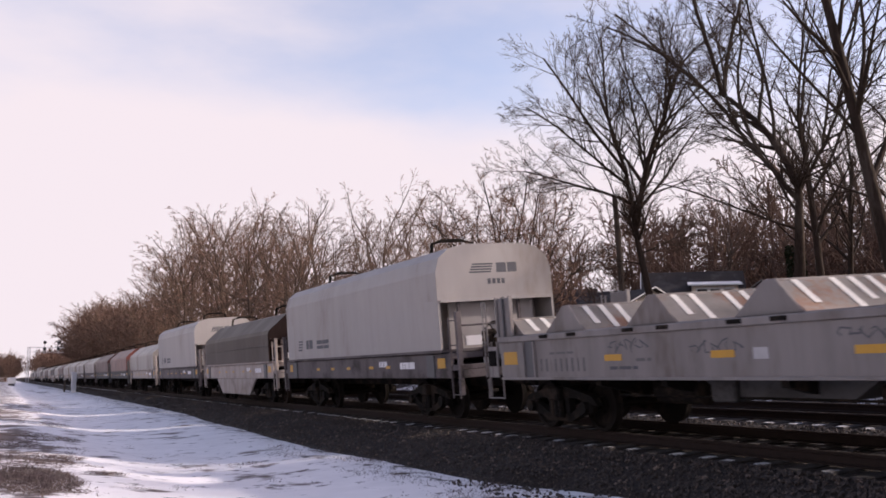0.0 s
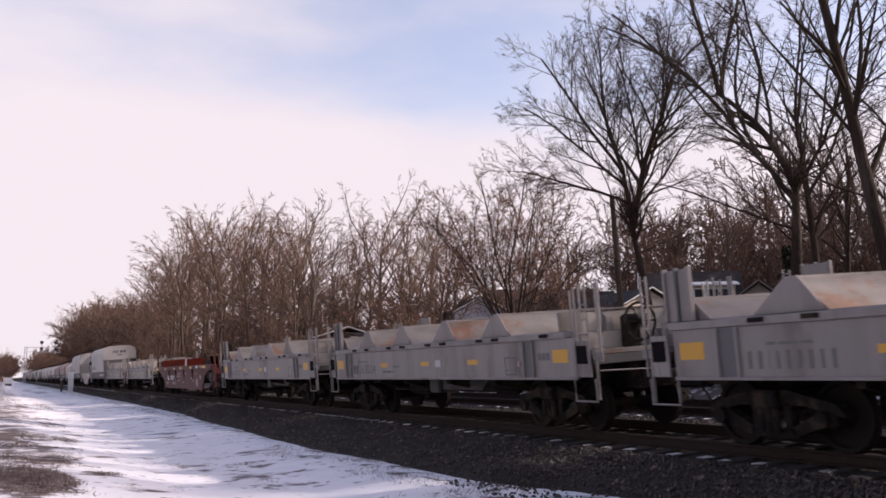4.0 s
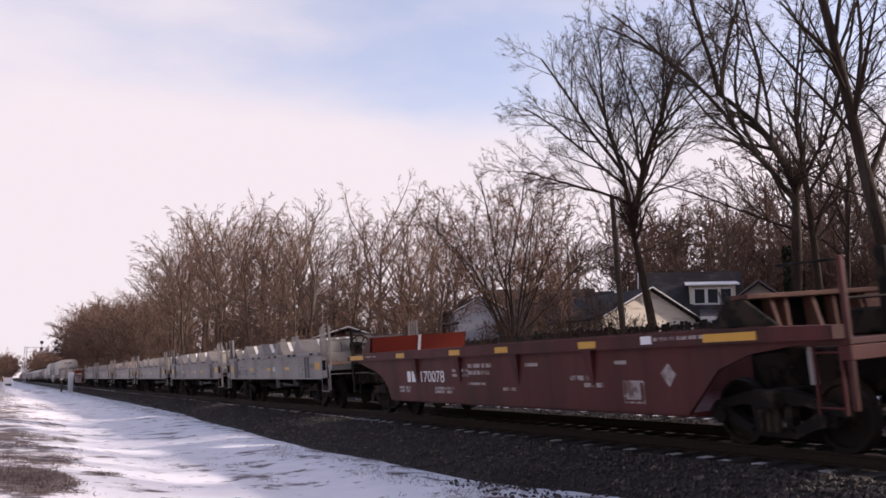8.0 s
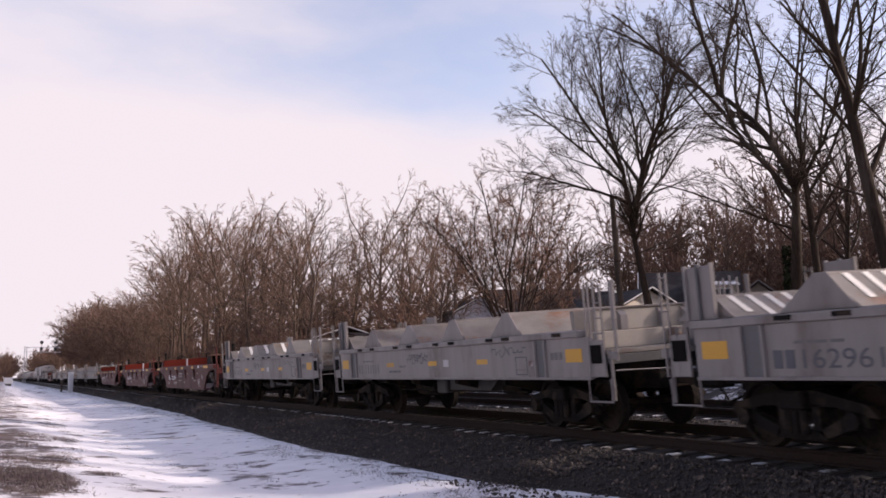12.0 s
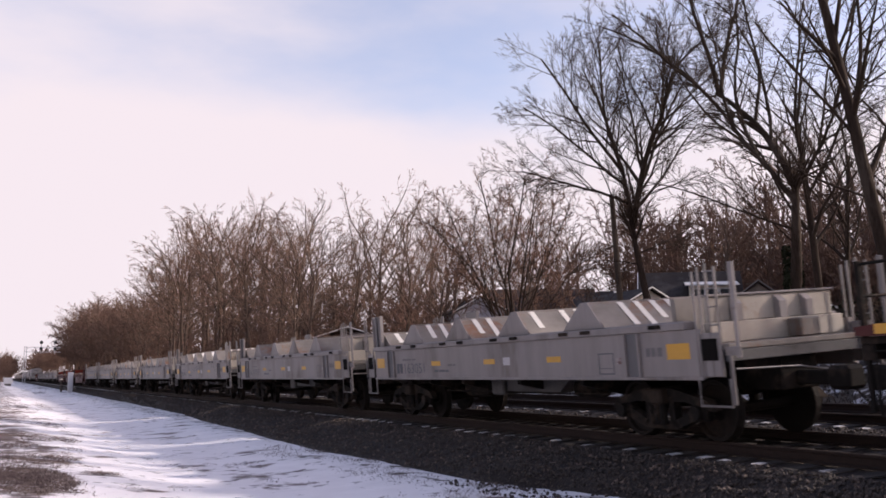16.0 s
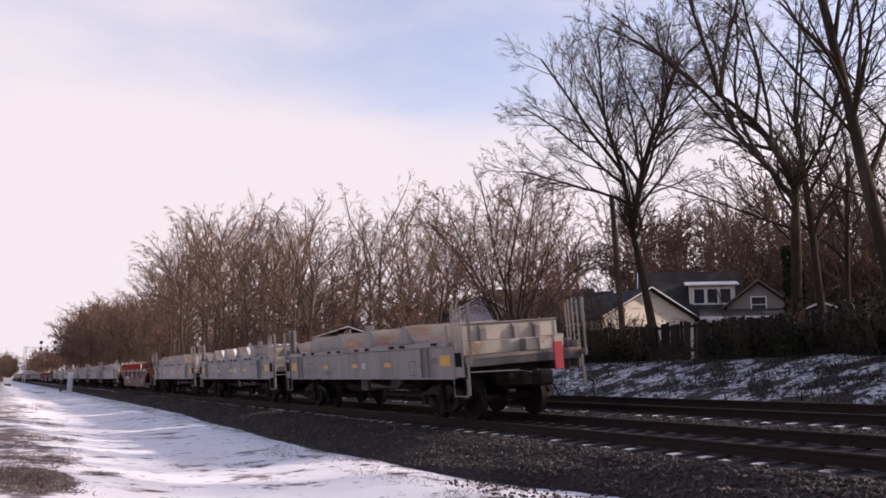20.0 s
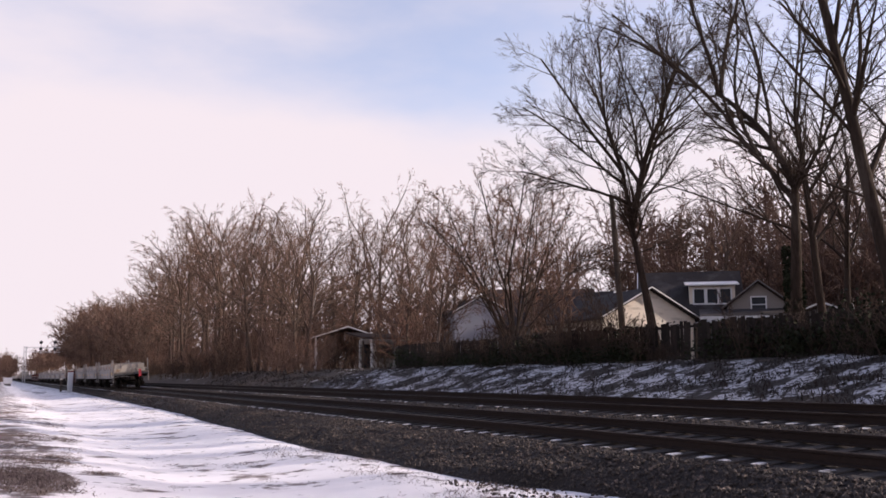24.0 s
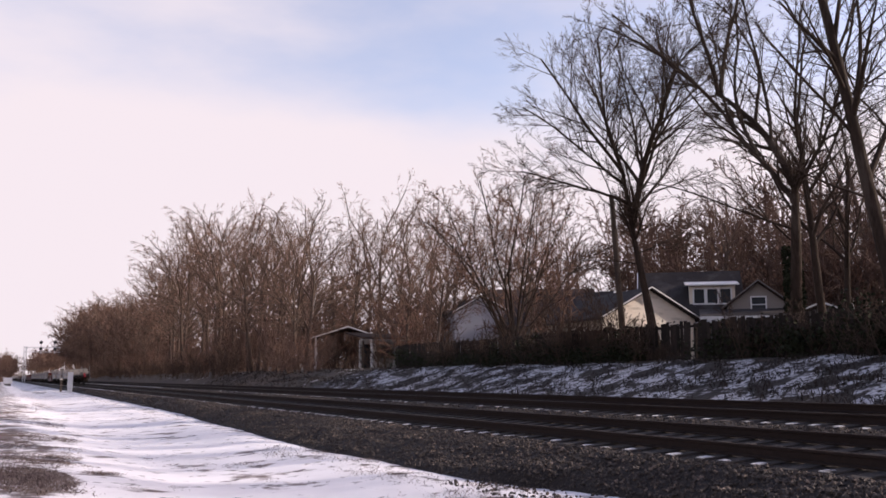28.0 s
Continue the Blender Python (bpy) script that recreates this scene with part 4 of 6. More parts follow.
def make_covered_car(label, cover, body, shape="round", belly=False, length=6.4, top=4.05):
    """Coil car under a hooded cover."""
    car = thing("covered_coil_car", (0, 0, 0), label, "freight car", "cars of the train")
    L, W = length, 1.47
    for s in (-1, 1):
        part("side_sill", B((min(s * W, s * (W - 0.1)), -L, 0.98), (max(s * W, s * (W - 0.1)), L, 1.52), 0.01), body, car)
        for y in (-L + 1.0, L - 1.0):
            part("side_post", B((min(s * W, s * (W + 0.03)), y - 0.2, 1.0), (max(s * W, s * (W + 0.03)), y + 0.2, 1.5)), mats_post, car)
        if belly:
            part("belly_plate", P([(-3.6, 0.975), (3.6, 0.975), (2.5, 0.34), (-2.5, 0.34)], 0, min(s * W, s * (W - 0.06)), max(s * W, s * (W - 0.06))), M_TANSILL, car)
    bot, wide = 1.6, 1.5
    if shape == "round":
        outl = [(-wide, bot), (-wide, top - 0.62), (-wide + 0.1, top - 0.3), (-wide + 0.36, top - 0.09), (-wide + 0.75, top), (wide - 0.75, top), (wide - 0.36, top - 0.09), (wide - 0.1, top - 0.3), (wide, top - 0.62), (wide, bot)]
    else:
        half = [(wide, bot), (wide, bot + (top - bot) * 0.56), (wide - 0.06, bot + (top - bot) * 0.64), (0.75, top - 0.06), (0.55, top)]
        outl = [(-px, pz) for px, pz in half] + half[::-1]
    E = L - 0.35
    lift = bot + (top - bot) * 0.47
    if shape == "pair":                     # two shorter hoods end to end
        bm = P(outl, 1, -E + 0.75, -0.2)
        other = part("cover", P(outl, 1, 0.2, E - 0.75), cover, car)
        part("cover_rib", P([(px * 1.012, pz + 0.02) for px, pz in outl], 1, 2.6, 2.75), cover, other)
    else:
        bm = P(outl, 1, -E + 0.75, E - 0.75)
    for e in (-1, 1):
        prism(bm, [(px, max(pz, lift)) for px, pz in outl], 1, min(e * E, e * (E - 0.75)), max(e * E, e * (E - 0.75)))
    hood = part("cover", bm, cover, car)
    for e in (-1, 1):
        y0, y1 = min(e * E, e * (E - 0.75)), max(e * E, e * (E - 0.75))
        for s in (-1, 1):
            part("end_cheek", B((min(s * wide, s * (wide - 0.05)), y0, bot), (max(s * wide, s * (wide - 0.05)), y1, lift)), cover, hood)
        part("end_wall", B((-wide + 0.4, min(e * (E - 0.3), e * (E - 0.34)), bot), (wide - 0.4, max(e * (E - 0.3), e * (E - 0.34)), lift - 0.065)), cover, hood)
        part("end_lip", B((-wide + 0.06, e * E - 0.03, lift - 0.06), (wide - 0.06, e * E + 0.03, lift - 0.002)), cover, hood)
        part("end_brace", T([(-0.95, e * (E - 0.1), bot), (-0.95, e * (E - 0.1), lift)], 0.05, 6), body, hood)
        part("end_brace", T([(0.6, e * (E - 0.1), bot), (0.6, e * (E - 0.1), lift)], 0.05, 6), body, hood)
    part("notice_sheet", B((-0.72, -E + 0.285, bot + 0.06), (0.05, -E + 0.298, bot + 0.28)), M_PALE, hood, "white sheet below the hood's end")
    part("cover_lip", B((-wide - 0.02, -E, bot + 0.55), (wide + 0.02, E, bot + 0.6), 0.008), cover, hood) if cover is M_BROWN else None
    part("cover_rim", B((-wide - 0.03, -L + 0.32, bot - 0.06), (wide + 0.03, L - 0.32, bot - 0.002)), body, hood)
    for y in (-L * 0.62, L * 0.62):
        part("lifting_bracket", T([(-0.6, y, top - 0.05), (-0.55, y, top + 0.26), (-0.3, y, top + 0.34), (0.3, y, top + 0.34), (0.55, y, top + 0.26), (0.6, y, top - 0.05)], 0.045, 6), M_UNDER, hood)
    part("roof_walk", B((-0.18, -1.4, top + 0.005), (0.18, 1.4, top + 0.06)), body, hood)
    part("centre_sill", B((-0.36, -L - 0.2, 0.72), (0.36, L + 0.2, 1.3), 0.02), M_UNDER, car)
    part("deck", B((-1.38, -L, 1.4), (1.38, L, 1.52)), body, car)
    for s in (-1, 1):
        part("end_platform", B((-1.44, min(s * L, s * (L + 0.45)), 1.16), (1.44, max(s * L, s * (L + 0.45)), 1.26), 0.01), body, car)
        part("end_sill", B((-1.44, min(s * (L + 0.38), s * (L + 0.45)), 0.98), (1.44, max(s * (L + 0.38), s * (L + 0.45)), 1.155), 0.01), body, car)
        for x in (-1, 1):
            ladder(car, x * 1.45, s * (L + 0.2), 0.55, 2.3, body, 0.36)
            part("corner_post", B((x * 1.42 - 0.05, s * (L + 0.4) - 0.05, 0.62), (x * 1.42 + 0.05, s * (L + 0.4) + 0.05, 2.4), 0.01), body, car)
        part("end_rail", T([(-1.4, s * (L + 0.4), 2.1), (1.4, s * (L + 0.4), 2.1)], 0.022, 5), body, car)
        coupler(car, s * (L + 0.2), s)
    brake_wheel(car, (-0.45, -L - 0.3, 1.85))
    # maker's mark as plain shapes on the side and end
    if cover is M_WHITE:
        for k in range(4):
            bars("logo_shape", hood, M_DARKPAINT, (-wide, 4.9 - 0.03 * k, 1.86 + 0.09 * k), [0.45], 0.05)
        bars("logo_shape", hood, M_DARKPAINT, (-wide, 4.0, 1.9), [0.28, 0.34], 0.28, 0.05)
        bars("stencil", hood, M_DARKPAINT, (-wide, 2.9, 2.02), [0.5, 0.6], 0.12)
        bars("stencil", hood, M_DARKPAINT, (-wide, 2.9, 1.88), [0.6, 0.5], 0.1)
        bm = bmesh.new()
        for k in range(4):
            box(bm, (-0.66 + 0.03 * k, -L + 0.345, 3.28 + 0.06 * k), (-0.1 + 0.02 * k, -L + 0.35, 3.315 + 0.06 * k))
        box(bm, (0.05, -L + 0.345, 3.28), (0.3, -L + 0.35, 3.5))
        box(bm, (0.34, -L + 0.345, 3.28), (0.58, -L + 0.35, 3.5))
        for k in range(4):
            box(bm, (-0.2 + 0.12 * k, -L + 0.345, 3.02), (-0.12 + 0.12 * k, -L + 0.35, 3.14))
        part("logo_shape", bm, M_DARKPAINT, hood)
    bars("stencil", car, M_PALE, (-W, -2.2, 1.26), [0.1, 0.14, 0.2], 0.14, 0.05)
    bars("stencil", car, M_PALE, (-W, -3.6, 1.2), [0.16, 0.12, 0.22, 0.3], 0.16, 0.03)
    for y, w in ((L - 0.5, 0.3), (-L + 0.45, 0.4)):
        part("reflector_plate", B((-W - 0.006, y - w / 2, 1.2), (-W, y + w / 2, 1.42)), M_YELLOW, car)
    for y in (3.0, 1.6, 0.2, -1.6, -2.8):
        part("reflector_strip", B((-W - 0.006, y - 0.14, 1.22), (-W, y + 0.14, 1.29)), M_YELLOW, car)
    make_truck(car, 4.35)
    make_truck(car, -4.35)
    return car


def place_car(car, centre):
    """A car on the near track with its centre at that place at the start of the clip."""
    car.matrix_basis = track_pose("near", 0, centre)


NEAR_CARS = 23
TRAIN = []      # (car, centre along the track at 0 s)


slack = spread([(1, 0.15), (2, 0.2), (3, 0.35), (4, 0.48), (8, 0.45), (9, 0.3), (10, 0.0), (12, 0.05), (14, 0.12), (17, 0.22), (18, 0.32), (19, 0.28), (20, 0.05), (21, 0.0), (22, 0.1), (23, 0.24)])     # how far each coupling has run out


def make_train():
    plain = make_coil_car("light grey open coil car with plain cradles on the near track", False)
    striped = make_coil_car("light grey open coil car with pale-striped cradles on the near track", True)
    well = make_well_car("oxide-red well car with white stencilling, on the near track")
    order = ["g", "g", "r"] + ["g"] * 6 + ["r"] * 3 + ["g"] * 7 + ["r"] + ["g"] * 3
    numbers = {2: "162951", 3: "170090", 5: "163024", 8: "163095", 9: "163092", 10: "170078", 11: "170013", 12: "170049", 15: "162961", 19: "163051", 20: "170018", 21: "162971"}
    edge = 21.73 - 4.16
    first = {"g": plain, "s": striped, "r": well}
    source = dict(first)
    for i, kind in enumerate(order, 1):
        p = GREY_PITCH if kind == "g" else RED_PITCH
        centre = edge - p / 2
        edge -= p
        make = "s" if i in (1, 7, 8, 9, 13, 15, 17, 19, 22) else kind
        car = first[make]
        if car is not None:
            first[make] = None
        else:
            car = copy_thing(source[make], Matrix())
        if kind == "r":
            centre -= 0.5
        centre -= slack(i)
        place_car(car, centre)
        TRAIN.append((car, centre))
    for (i, kind), (car, c) in zip(enumerate(order, 1), TRAIN):
        if i in numbers:
            if kind == "g":
                lettering("car_number", numbers[i], M_DARKPAINT, car, (-1.475, 4.28, 1.1), 0.23, 1.16)
                bars("logo_shape", car, M_DARKPAINT, (-1.474, 4.76, 1.1), [0.15, 0.15], 0.23, 0.05)
            else:
                lettering("car_number", numbers[i], M_PALE, car, (-1.505, 3.66, 0.9), 0.25, 1.24)
        elif kind == "g":
            bars("stencil", car, M_WORN, (-1.47, 4.74, 1.1), [0.06, 0.07, 0.0, 0.05, 0.06, 0.05, 0.07, 0.05, 0.06], 0.23, 0.12)
        if i in (14, 15, 16, 17, 18, 19, 23):      # their hand brakes are at the other end
            for ob in [o for o in car.children if o.name.startswith("brake_wheel") or o.name.startswith("brake_housing")]:
                for piece in list(ob.children):
                    bpy.data.objects.remove(piece)
                bpy.data.objects.remove(ob)
        if i in (1, 2, 8, 9, 13, 14, 17, 22):
            for k, y in enumerate((2.7 - 0.1 * i, 0.6 + 0.06 * i, -1.9 - 0.07 * i)):
                scrawl(car, -1.474, y, 1.5 - 0.09 * (k == 1), 0.9 + 0.25 * (k + i) % 3 * 0.4, 0.15, i * 3 + k)
    last = TRAIN[-1][0]
    part("marker_flag", B((0.62, -6.95, 1.0), (0.84, -6.9, 1.6), 0.01), M_REDFLAG, last, "red end-of-train marker")
    tagged(last, "light grey open coil car with red marker, last of the train")
    # covered cars ahead
    kinds = [("white_round", "off-white covered coil car with rounded hood on the near track"), ("brown", "weathered brown covered coil car with dark hood"), ("white_round2", "off-white covered coil car with tall rounded hood"),
             ("grey_low", "grey coil car with a pale angled hood"), ("orange", "covered coil car with a faded red hood"), ("maroon", "covered coil car with a dark maroon hood"), ("pale_pair", "coil car under two pale weathered hoods")]
    made = {
        "white_round": make_covered_car(kinds[0][1], M_WHITE, M_LOWSILL, "round", False, 6.45, 3.95),
        "brown": make_covered_car(kinds[1][1], M_BROWN, M_TANSILL, "slope", True, 6.2, 3.35),
        "grey_low": make_covered_car(kinds[3][1], M_CREAM, M_TANSILL, "slope", False, 6.3, 3.25),
        "pale_pair": make_covered_car(kinds[6][1], M_CREAM, M_LOWSILL, "pair", False, 6.3, 3.2),
        "orange": make_covered_car(kinds[4][1], M_ORANGE, M_SHADE_PAINT, "slope", False, 6.3, 3.3),
        "maroon": make_covered_car(kinds[5][1], M_MAROON, M_SHADE_PAINT, "slope", False, 6.3, 3.25),
    }
    used = set()
    edge = 21.73 - 4.16
    for kind in ["white_round", "brown", "white_round", "grey_low", "orange", "maroon", "pale_pair", "pale_pair", "grey_low", "grey_low", "maroon", "grey_low", "brown", "grey_low", "maroon", "grey_low", "brown", "grey_low", "white_round", "maroon", "grey_low", "brown", "grey_low", "grey_low"]:
        centre = edge + COVER_PITCH / 2
        edge += COVER_PITCH
        car = made[kind] if kind not in used else copy_thing(made[kind], Matrix())
        used.add(kind)
        place_car(car, centre)
        TRAIN.append((car, centre))

# ---- trees ----


class Limbs:
    """Collects tapered limbs as plain vertices and faces."""

    def __init__(self):
        self.v, self.f = [], []

    def add(self, pts, radii, sides):
        base = len(self.v)
        n = len(pts)
        ang = [2 * math.pi * k / sides for k in range(sides)]
        for i in range(n):
            d = (pts[min(i + 1, n - 1)] - pts[max(i - 1, 0)])
            if d.length < 1e-6:
                d = Vector((0, 0, 1))
            d.normalize()
            u = Vector((1, 0, 0)) if abs(d.x) < 0.8 else Vector((0, 1, 0))
            u = (u - d * u.dot(d)).normalized()
            w = d.cross(u)
            for a in ang:
                p = pts[i] + (u * math.cos(a) + w * math.sin(a)) * radii[i]
                self.v.append((p.x, p.y, p.z))
        for i in range(n - 1):
            for k in range(sides):
                a, b = base + i * sides + k, base + i * sides + (k + 1) % sides
                self.f.append((a, b, b + sides, a + sides))

    def mesh(self, name, material):
        me = bpy.data.meshes.new(name)
        me.from_pydata(self.v, [], self.f)
        me.materials.append(material)
        me.polygons.foreach_set("use_smooth", [True] * len(self.f))
        return me


def grow_tree(seed, stems, counts, spread_deg=38, rise=0.25, twig_r=0.006, length_fall=0.55, wander=0.12, first=0.35, down=0.0, fine=2, leads=()):
    """stems: (base, direction, length, radius). leads: (share of a stem, direction, length, radius, which stem). counts: children per limb on each level. Returns limbs by level: trunk, limbs, twigs."""
    rng = random.Random(seed)
    sets = [Limbs(), Limbs(), Limbs()]
    top = len(counts)
    trunks = []

    def limb(p, d, length, r, level, low=None):
        nseg = (7, 5, 4, 3, 2, 2)[min(level, 5)] if level < top else fine
        if fine == 1 and level and level < top:
            nseg = max(2, nseg - 2)
        pts, radii = [p.copy()], [r]
        d = d.normalized()
        step = length / nseg
        end_r = max(twig_r * 0.5, r * (0.42 if level == 0 else 0.25))
        bend = wander * (0.35 if level == 0 and low is None else 1.0)
        for i in range(nseg):
            d = (d + Vector((rng.gauss(0, bend), rng.gauss(0, bend), rng.gauss(0, bend * 0.7) + rise * 0.14 * (level > 0) - down * level * 0.03))).normalized()
            p = p + d * step
            pts.append(p.copy())
            t = (i + 1) / nseg
            radii.append(r + (end_r - r) * t ** 0.8)
        sides = (9, 6, 4, 3, 3, 3)[min(level, 5)]
        sets[0 if level == 0 else 1 if level < top - 1 else 2].add(pts, radii, sides)
        if level == 0:
            trunks.append(pts)
        if level >= top:
            return
        n = counts[level]
        n = max(1, int(round(n * rng.uniform(0.8, 1.2))))
        lo = low if low is not None else first if level == 0 else 0.15
        for k in range(n):
            t = lo + (1 - lo) * (k + rng.uniform(0.2, 1.0)) / n
            t = min(t, 1.0)
            f = t * nseg
            i = min(int(f), nseg - 1)
            q = pts[i].lerp(pts[i + 1], f - i)
            dd = (pts[i + 1] - pts[i]).normalized()
            side = dd.orthogonal().normalized()
            side.rotate(Matrix.Rotation(rng.uniform(0, 2 * math.pi), 3, dd))
            a = radians(spread_deg * rng.uniform(0.6, 1.3)) * (1.15 - 0.45 * t)
            nd = (dd * math.cos(a) + side * math.sin(a) + Vector((0, 0, rise * rng.uniform(0.2, 1.0)))).normalized()
            rr = radii[i] + (radii[i + 1] - radii[i]) * (f - i)
            cl = length * length_fall * rng.uniform(0.65, 1.15) * (1.15 - 0.55 * t)
            limb(q, nd, cl, max(twig_r, rr * rng.uniform(0.45, 0.7)), level + 1)

    for base, direction, length, r in stems:
        limb(Vector(base), Vector(direction), length, r, 0)
    for share, direction, length, r, *stem in leads:
        line = trunks[stem[0] if stem else 0]
        f = min(share * (len(line) - 1), len(line) - 1.001)
        limb(line[int(f)].lerp(line[int(f) + 1], f - int(f)), Vector(direction), length, r, 0, 0.12)
    return sets


def tree_thing(name, label, at, sets, bark=None, twig=None, group="", rz=0.0, category="tree"):
    t = thing(name, at, label, category, group, rz=rz)
    for nm, s, m in (("trunk", sets[0], bark or M_BARK), ("crown", sets[1], bark or M_BARK), ("twig_spray", sets[2], twig or M_TWIG)):
        if s.v:
            ob = new(nm, s.mesh(nm, m))
            ob.parent = t
            if nm != "trunk":
                tagged(ob, kind="stuff")
    return t


SIDE = Vector((0.905, -0.4255, 0))       # to the right as seen from the camera
AWAY = Vector((0.4255, 0.905, 0))


def lean(deg, depth=0.0):
    """A direction that leans so many degrees to the right, and away."""
    return Vector((0, 0, 1)) * math.cos(radians(deg)) + SIDE * math.sin(radians(deg)) + AWAY * math.sin(radians(depth))


def leaders(rows, rng, depth=24):
    """Leaders from (share of the stem, right lean, length, radius) and, where it is not the trunk, which stem."""
    return [(h, lean(a, rng.uniform(-depth, depth)), ln, r * 0.78, *stem) for h, a, ln, r, *stem in rows]


def fan(base, angles, length, r, depth=22, rng=None):
    """Stems that spread from one point: angles to the right, lengths falling off sideways."""
    return [(base, lean(a, rng.uniform(-depth, depth)), length * (1.0 - 0.0035 * abs(a)) * rng.uniform(0.92, 1.06), r * (1.0 - 0.008 * abs(a))) for a in angles]


def make_big_trees():
    rng = random.Random(4)
    s = grow_tree(21, [((0, 0, -0.2), lean(-9), 5.6, 0.23)], (12, 7, 6, 4), 38, 0.03, 0.0055, 0.5, 0.09, 0.85, fine=1,
                  leads=leaders([(0.93, -20, 2.6, 0.16), (0.98, -3, 6.4, 0.19),
                                 (0.5, -64, 4.6, 0.085, 1), (0.8, -52, 5.2, 0.085, 1), (0.98, -40, 5.6, 0.1, 1), (0.98, -27, 5.6, 0.1, 1), (0.9, -14, 5.6, 0.09, 1),
                                 (0.12, 42, 5.2, 0.085, 2), (0.25, 24, 5.6, 0.1, 2), (0.36, -15, 4.6, 0.08, 2), (0.5, 36, 4.6, 0.075, 2), (0.6, -28, 3.8, 0.06, 2), (0.7, 14, 3.8, 0.07, 2), (0.85, -10, 2.8, 0.06, 2), (0.96, 26, 2.8, 0.05, 2),
                                 (0.8, 66, 3.4, 0.045), (0.72, -72, 2.4, 0.035)], rng, 24))
    tree_thing("tree", "tall bare tree with forked trunk and rounded crown", (23.25, 29.5, ground_z(23.25, 29.5)), s, twig=M_DARKTWIG)
    s = grow_tree(33, [((0, 0, -0.2), lean(0), 5.8, 0.27)], (9, 6, 4, 4), 42, 0.03, 0.0055, 0.44, 0.11, 0.9, fine=1,
                  leads=leaders([(0.9, -37, 4.0, 0.125), (0.98, -3, 5.0, 0.19), (0.95, 38, 3.0, 0.11),
                                 (0.97, -42, 4.8, 0.075, 1), (0.95, -30, 5.4, 0.085, 1), (0.6, -62, 4.0, 0.06, 1), (0.45, -16, 5.6, 0.09, 1), (0.75, -22, 5.4, 0.07, 1),
                                 (0.97, -13, 5.2, 0.11, 2), (0.95, 5, 5.4, 0.11, 2), (0.55, 15, 5.2, 0.08, 2), (0.35, -11, 6.0, 0.08, 2),
                                 (0.95, 52, 2.8, 0.06, 3), (0.9, 12, 4.6, 0.08, 3), (0.6, 66, 2.6, 0.05, 3), (0.5, 24, 4.6, 0.06, 3),
                                 (0.74, -76, 5.0, 0.055), (0.66, -50, 3.4, 0.04)], rng, 20))
    tree_thing("tree", "large bare tree with ivy and spreading limbs", (23, 22.2, ground_z(23, 22.2)), s, twig=M_DARKTWIG)
    s = grow_tree(47, [((0, 0, -0.2), lean(-10.5), 12.5, 0.24)], (8, 6, 4, 4), 42, 0.03, 0.0055, 0.4, 0.06, 0.5, fine=1,
                  leads=leaders([(0.5, -42, 4.4, 0.07), (0.4, 30, 7.0, 0.12), (0.55, 14, 7.0, 0.09), (0.36, -62, 3.6, 0.05), (0.62, -34, 4.4, 0.05), (0.45, 48, 5.0, 0.05), (0.7, 22, 5.5, 0.06)], rng, 20))
    tree_thing("tree", "bare leaning tree with a dark trunk near the fence", (22.4, 17.6, ground_z(22.4, 17.6)), s, twig=M_DARKTWIG)
    s = grow_tree(52, [((0, 0, -0.2), lean(-2), 10.0, 0.2)], (9, 6, 4, 3), 46, 0.06, 0.008, 0.46, 0.11, 0.4, fine=1,
                  leads=leaders([(0.5, -34, 6.6, 0.09), (0.66, 28, 7.0, 0.1), (0.8, -14, 6.6, 0.1), (0.97, 6, 5.0, 0.09)], rng, 26))
    t = tree_thing("tree", "tall slender bare tree behind the fence", (29.4, 27.0, ground_z(29.4, 27)), s, M_BARK, M_DARKTWIG)
    for x, y, r, sc in ((34, 22.0, 70, 1.05), (33, 17.5, 300, 1.1), (36, 27.5, 150, 1.1), (38, 33.5, 220, 1.0), (41, 24, 90, 1.15)):
        copy_thing(t, pose(x, y, ground_z(x, y), 0, 0, r)).scale = (sc, sc, sc)
    # unseen trees added further along the bank, so their shadows fall on the train
    for x, y, r, sc in ((25, 7.5, 40, 1.0), (26, -4.0, 200, 1.0), (24, 11.5, 130, 1.0), (29, 12.5, 10, 1.1), (28, 2, 250, 1.1), (24, -0.5, 80, 0.95), (30, -9, 310, 1.1)):
        copy_thing(t, pose(x, y, ground_z(x, y), 0, 0, r)).scale = (sc, sc, sc)
    # low multi-stemmed tree in front of the pale house
    stems = [((0, 0, -0.2), lean(-3), 2.6, 0.2)] + fan((0, 0, 0.8), (-38, -32, -27, -22, -17, -12, -8, -3, 2, 7, 12, 17, 22, 28, 34), 10.7, 0.085, 24, rng)
    s = grow_tree(71, stems, (13, 7, 5, 3), 46, 0.08, 0.013, 0.4, 0.3, 0.3, fine=1)
    tree_thing("tree", "many-stemmed bare tree with upright brown branches", (28, 49.5, ground_z(28, 49.5)), s, twig=M_TWIG2)


canopy = spread([(44, 9.0), (50, 12), (58, 13.5), (66, 14.8), (79, 17.6), (92, 19.2), (102, 21.4), (125, 25), (140, 26.5), (148, 23), (157, 17.5), (172, 17.5), (195, 18.2), (220, 20.5), (330, 29.5), (390, 32), (610, 32)])


def wood_top(x, y):
    """How high the wood reaches: its canopy line along the railway, higher for the trees behind."""
    return 0.9 + (canopy(y * 24.0 / x) - 0.9) * x / 24.0


def open_yard(x, y):
    """Ground kept clear of trees and shrubs: the drive to the shelter, and the yard before the pale house."""
    return (y < 77 and 0.315 < x / y < 0.415 and x > 19) or (40 < y < 76 and 0.485 < x / y < 0.56)


def sunny_gap(x, y):
    """An opening in the wood east of the houses, through which the low sun comes."""
    return x > 50 and abs(y - (51.5 - 0.405 * (x - 40))) < 4.5


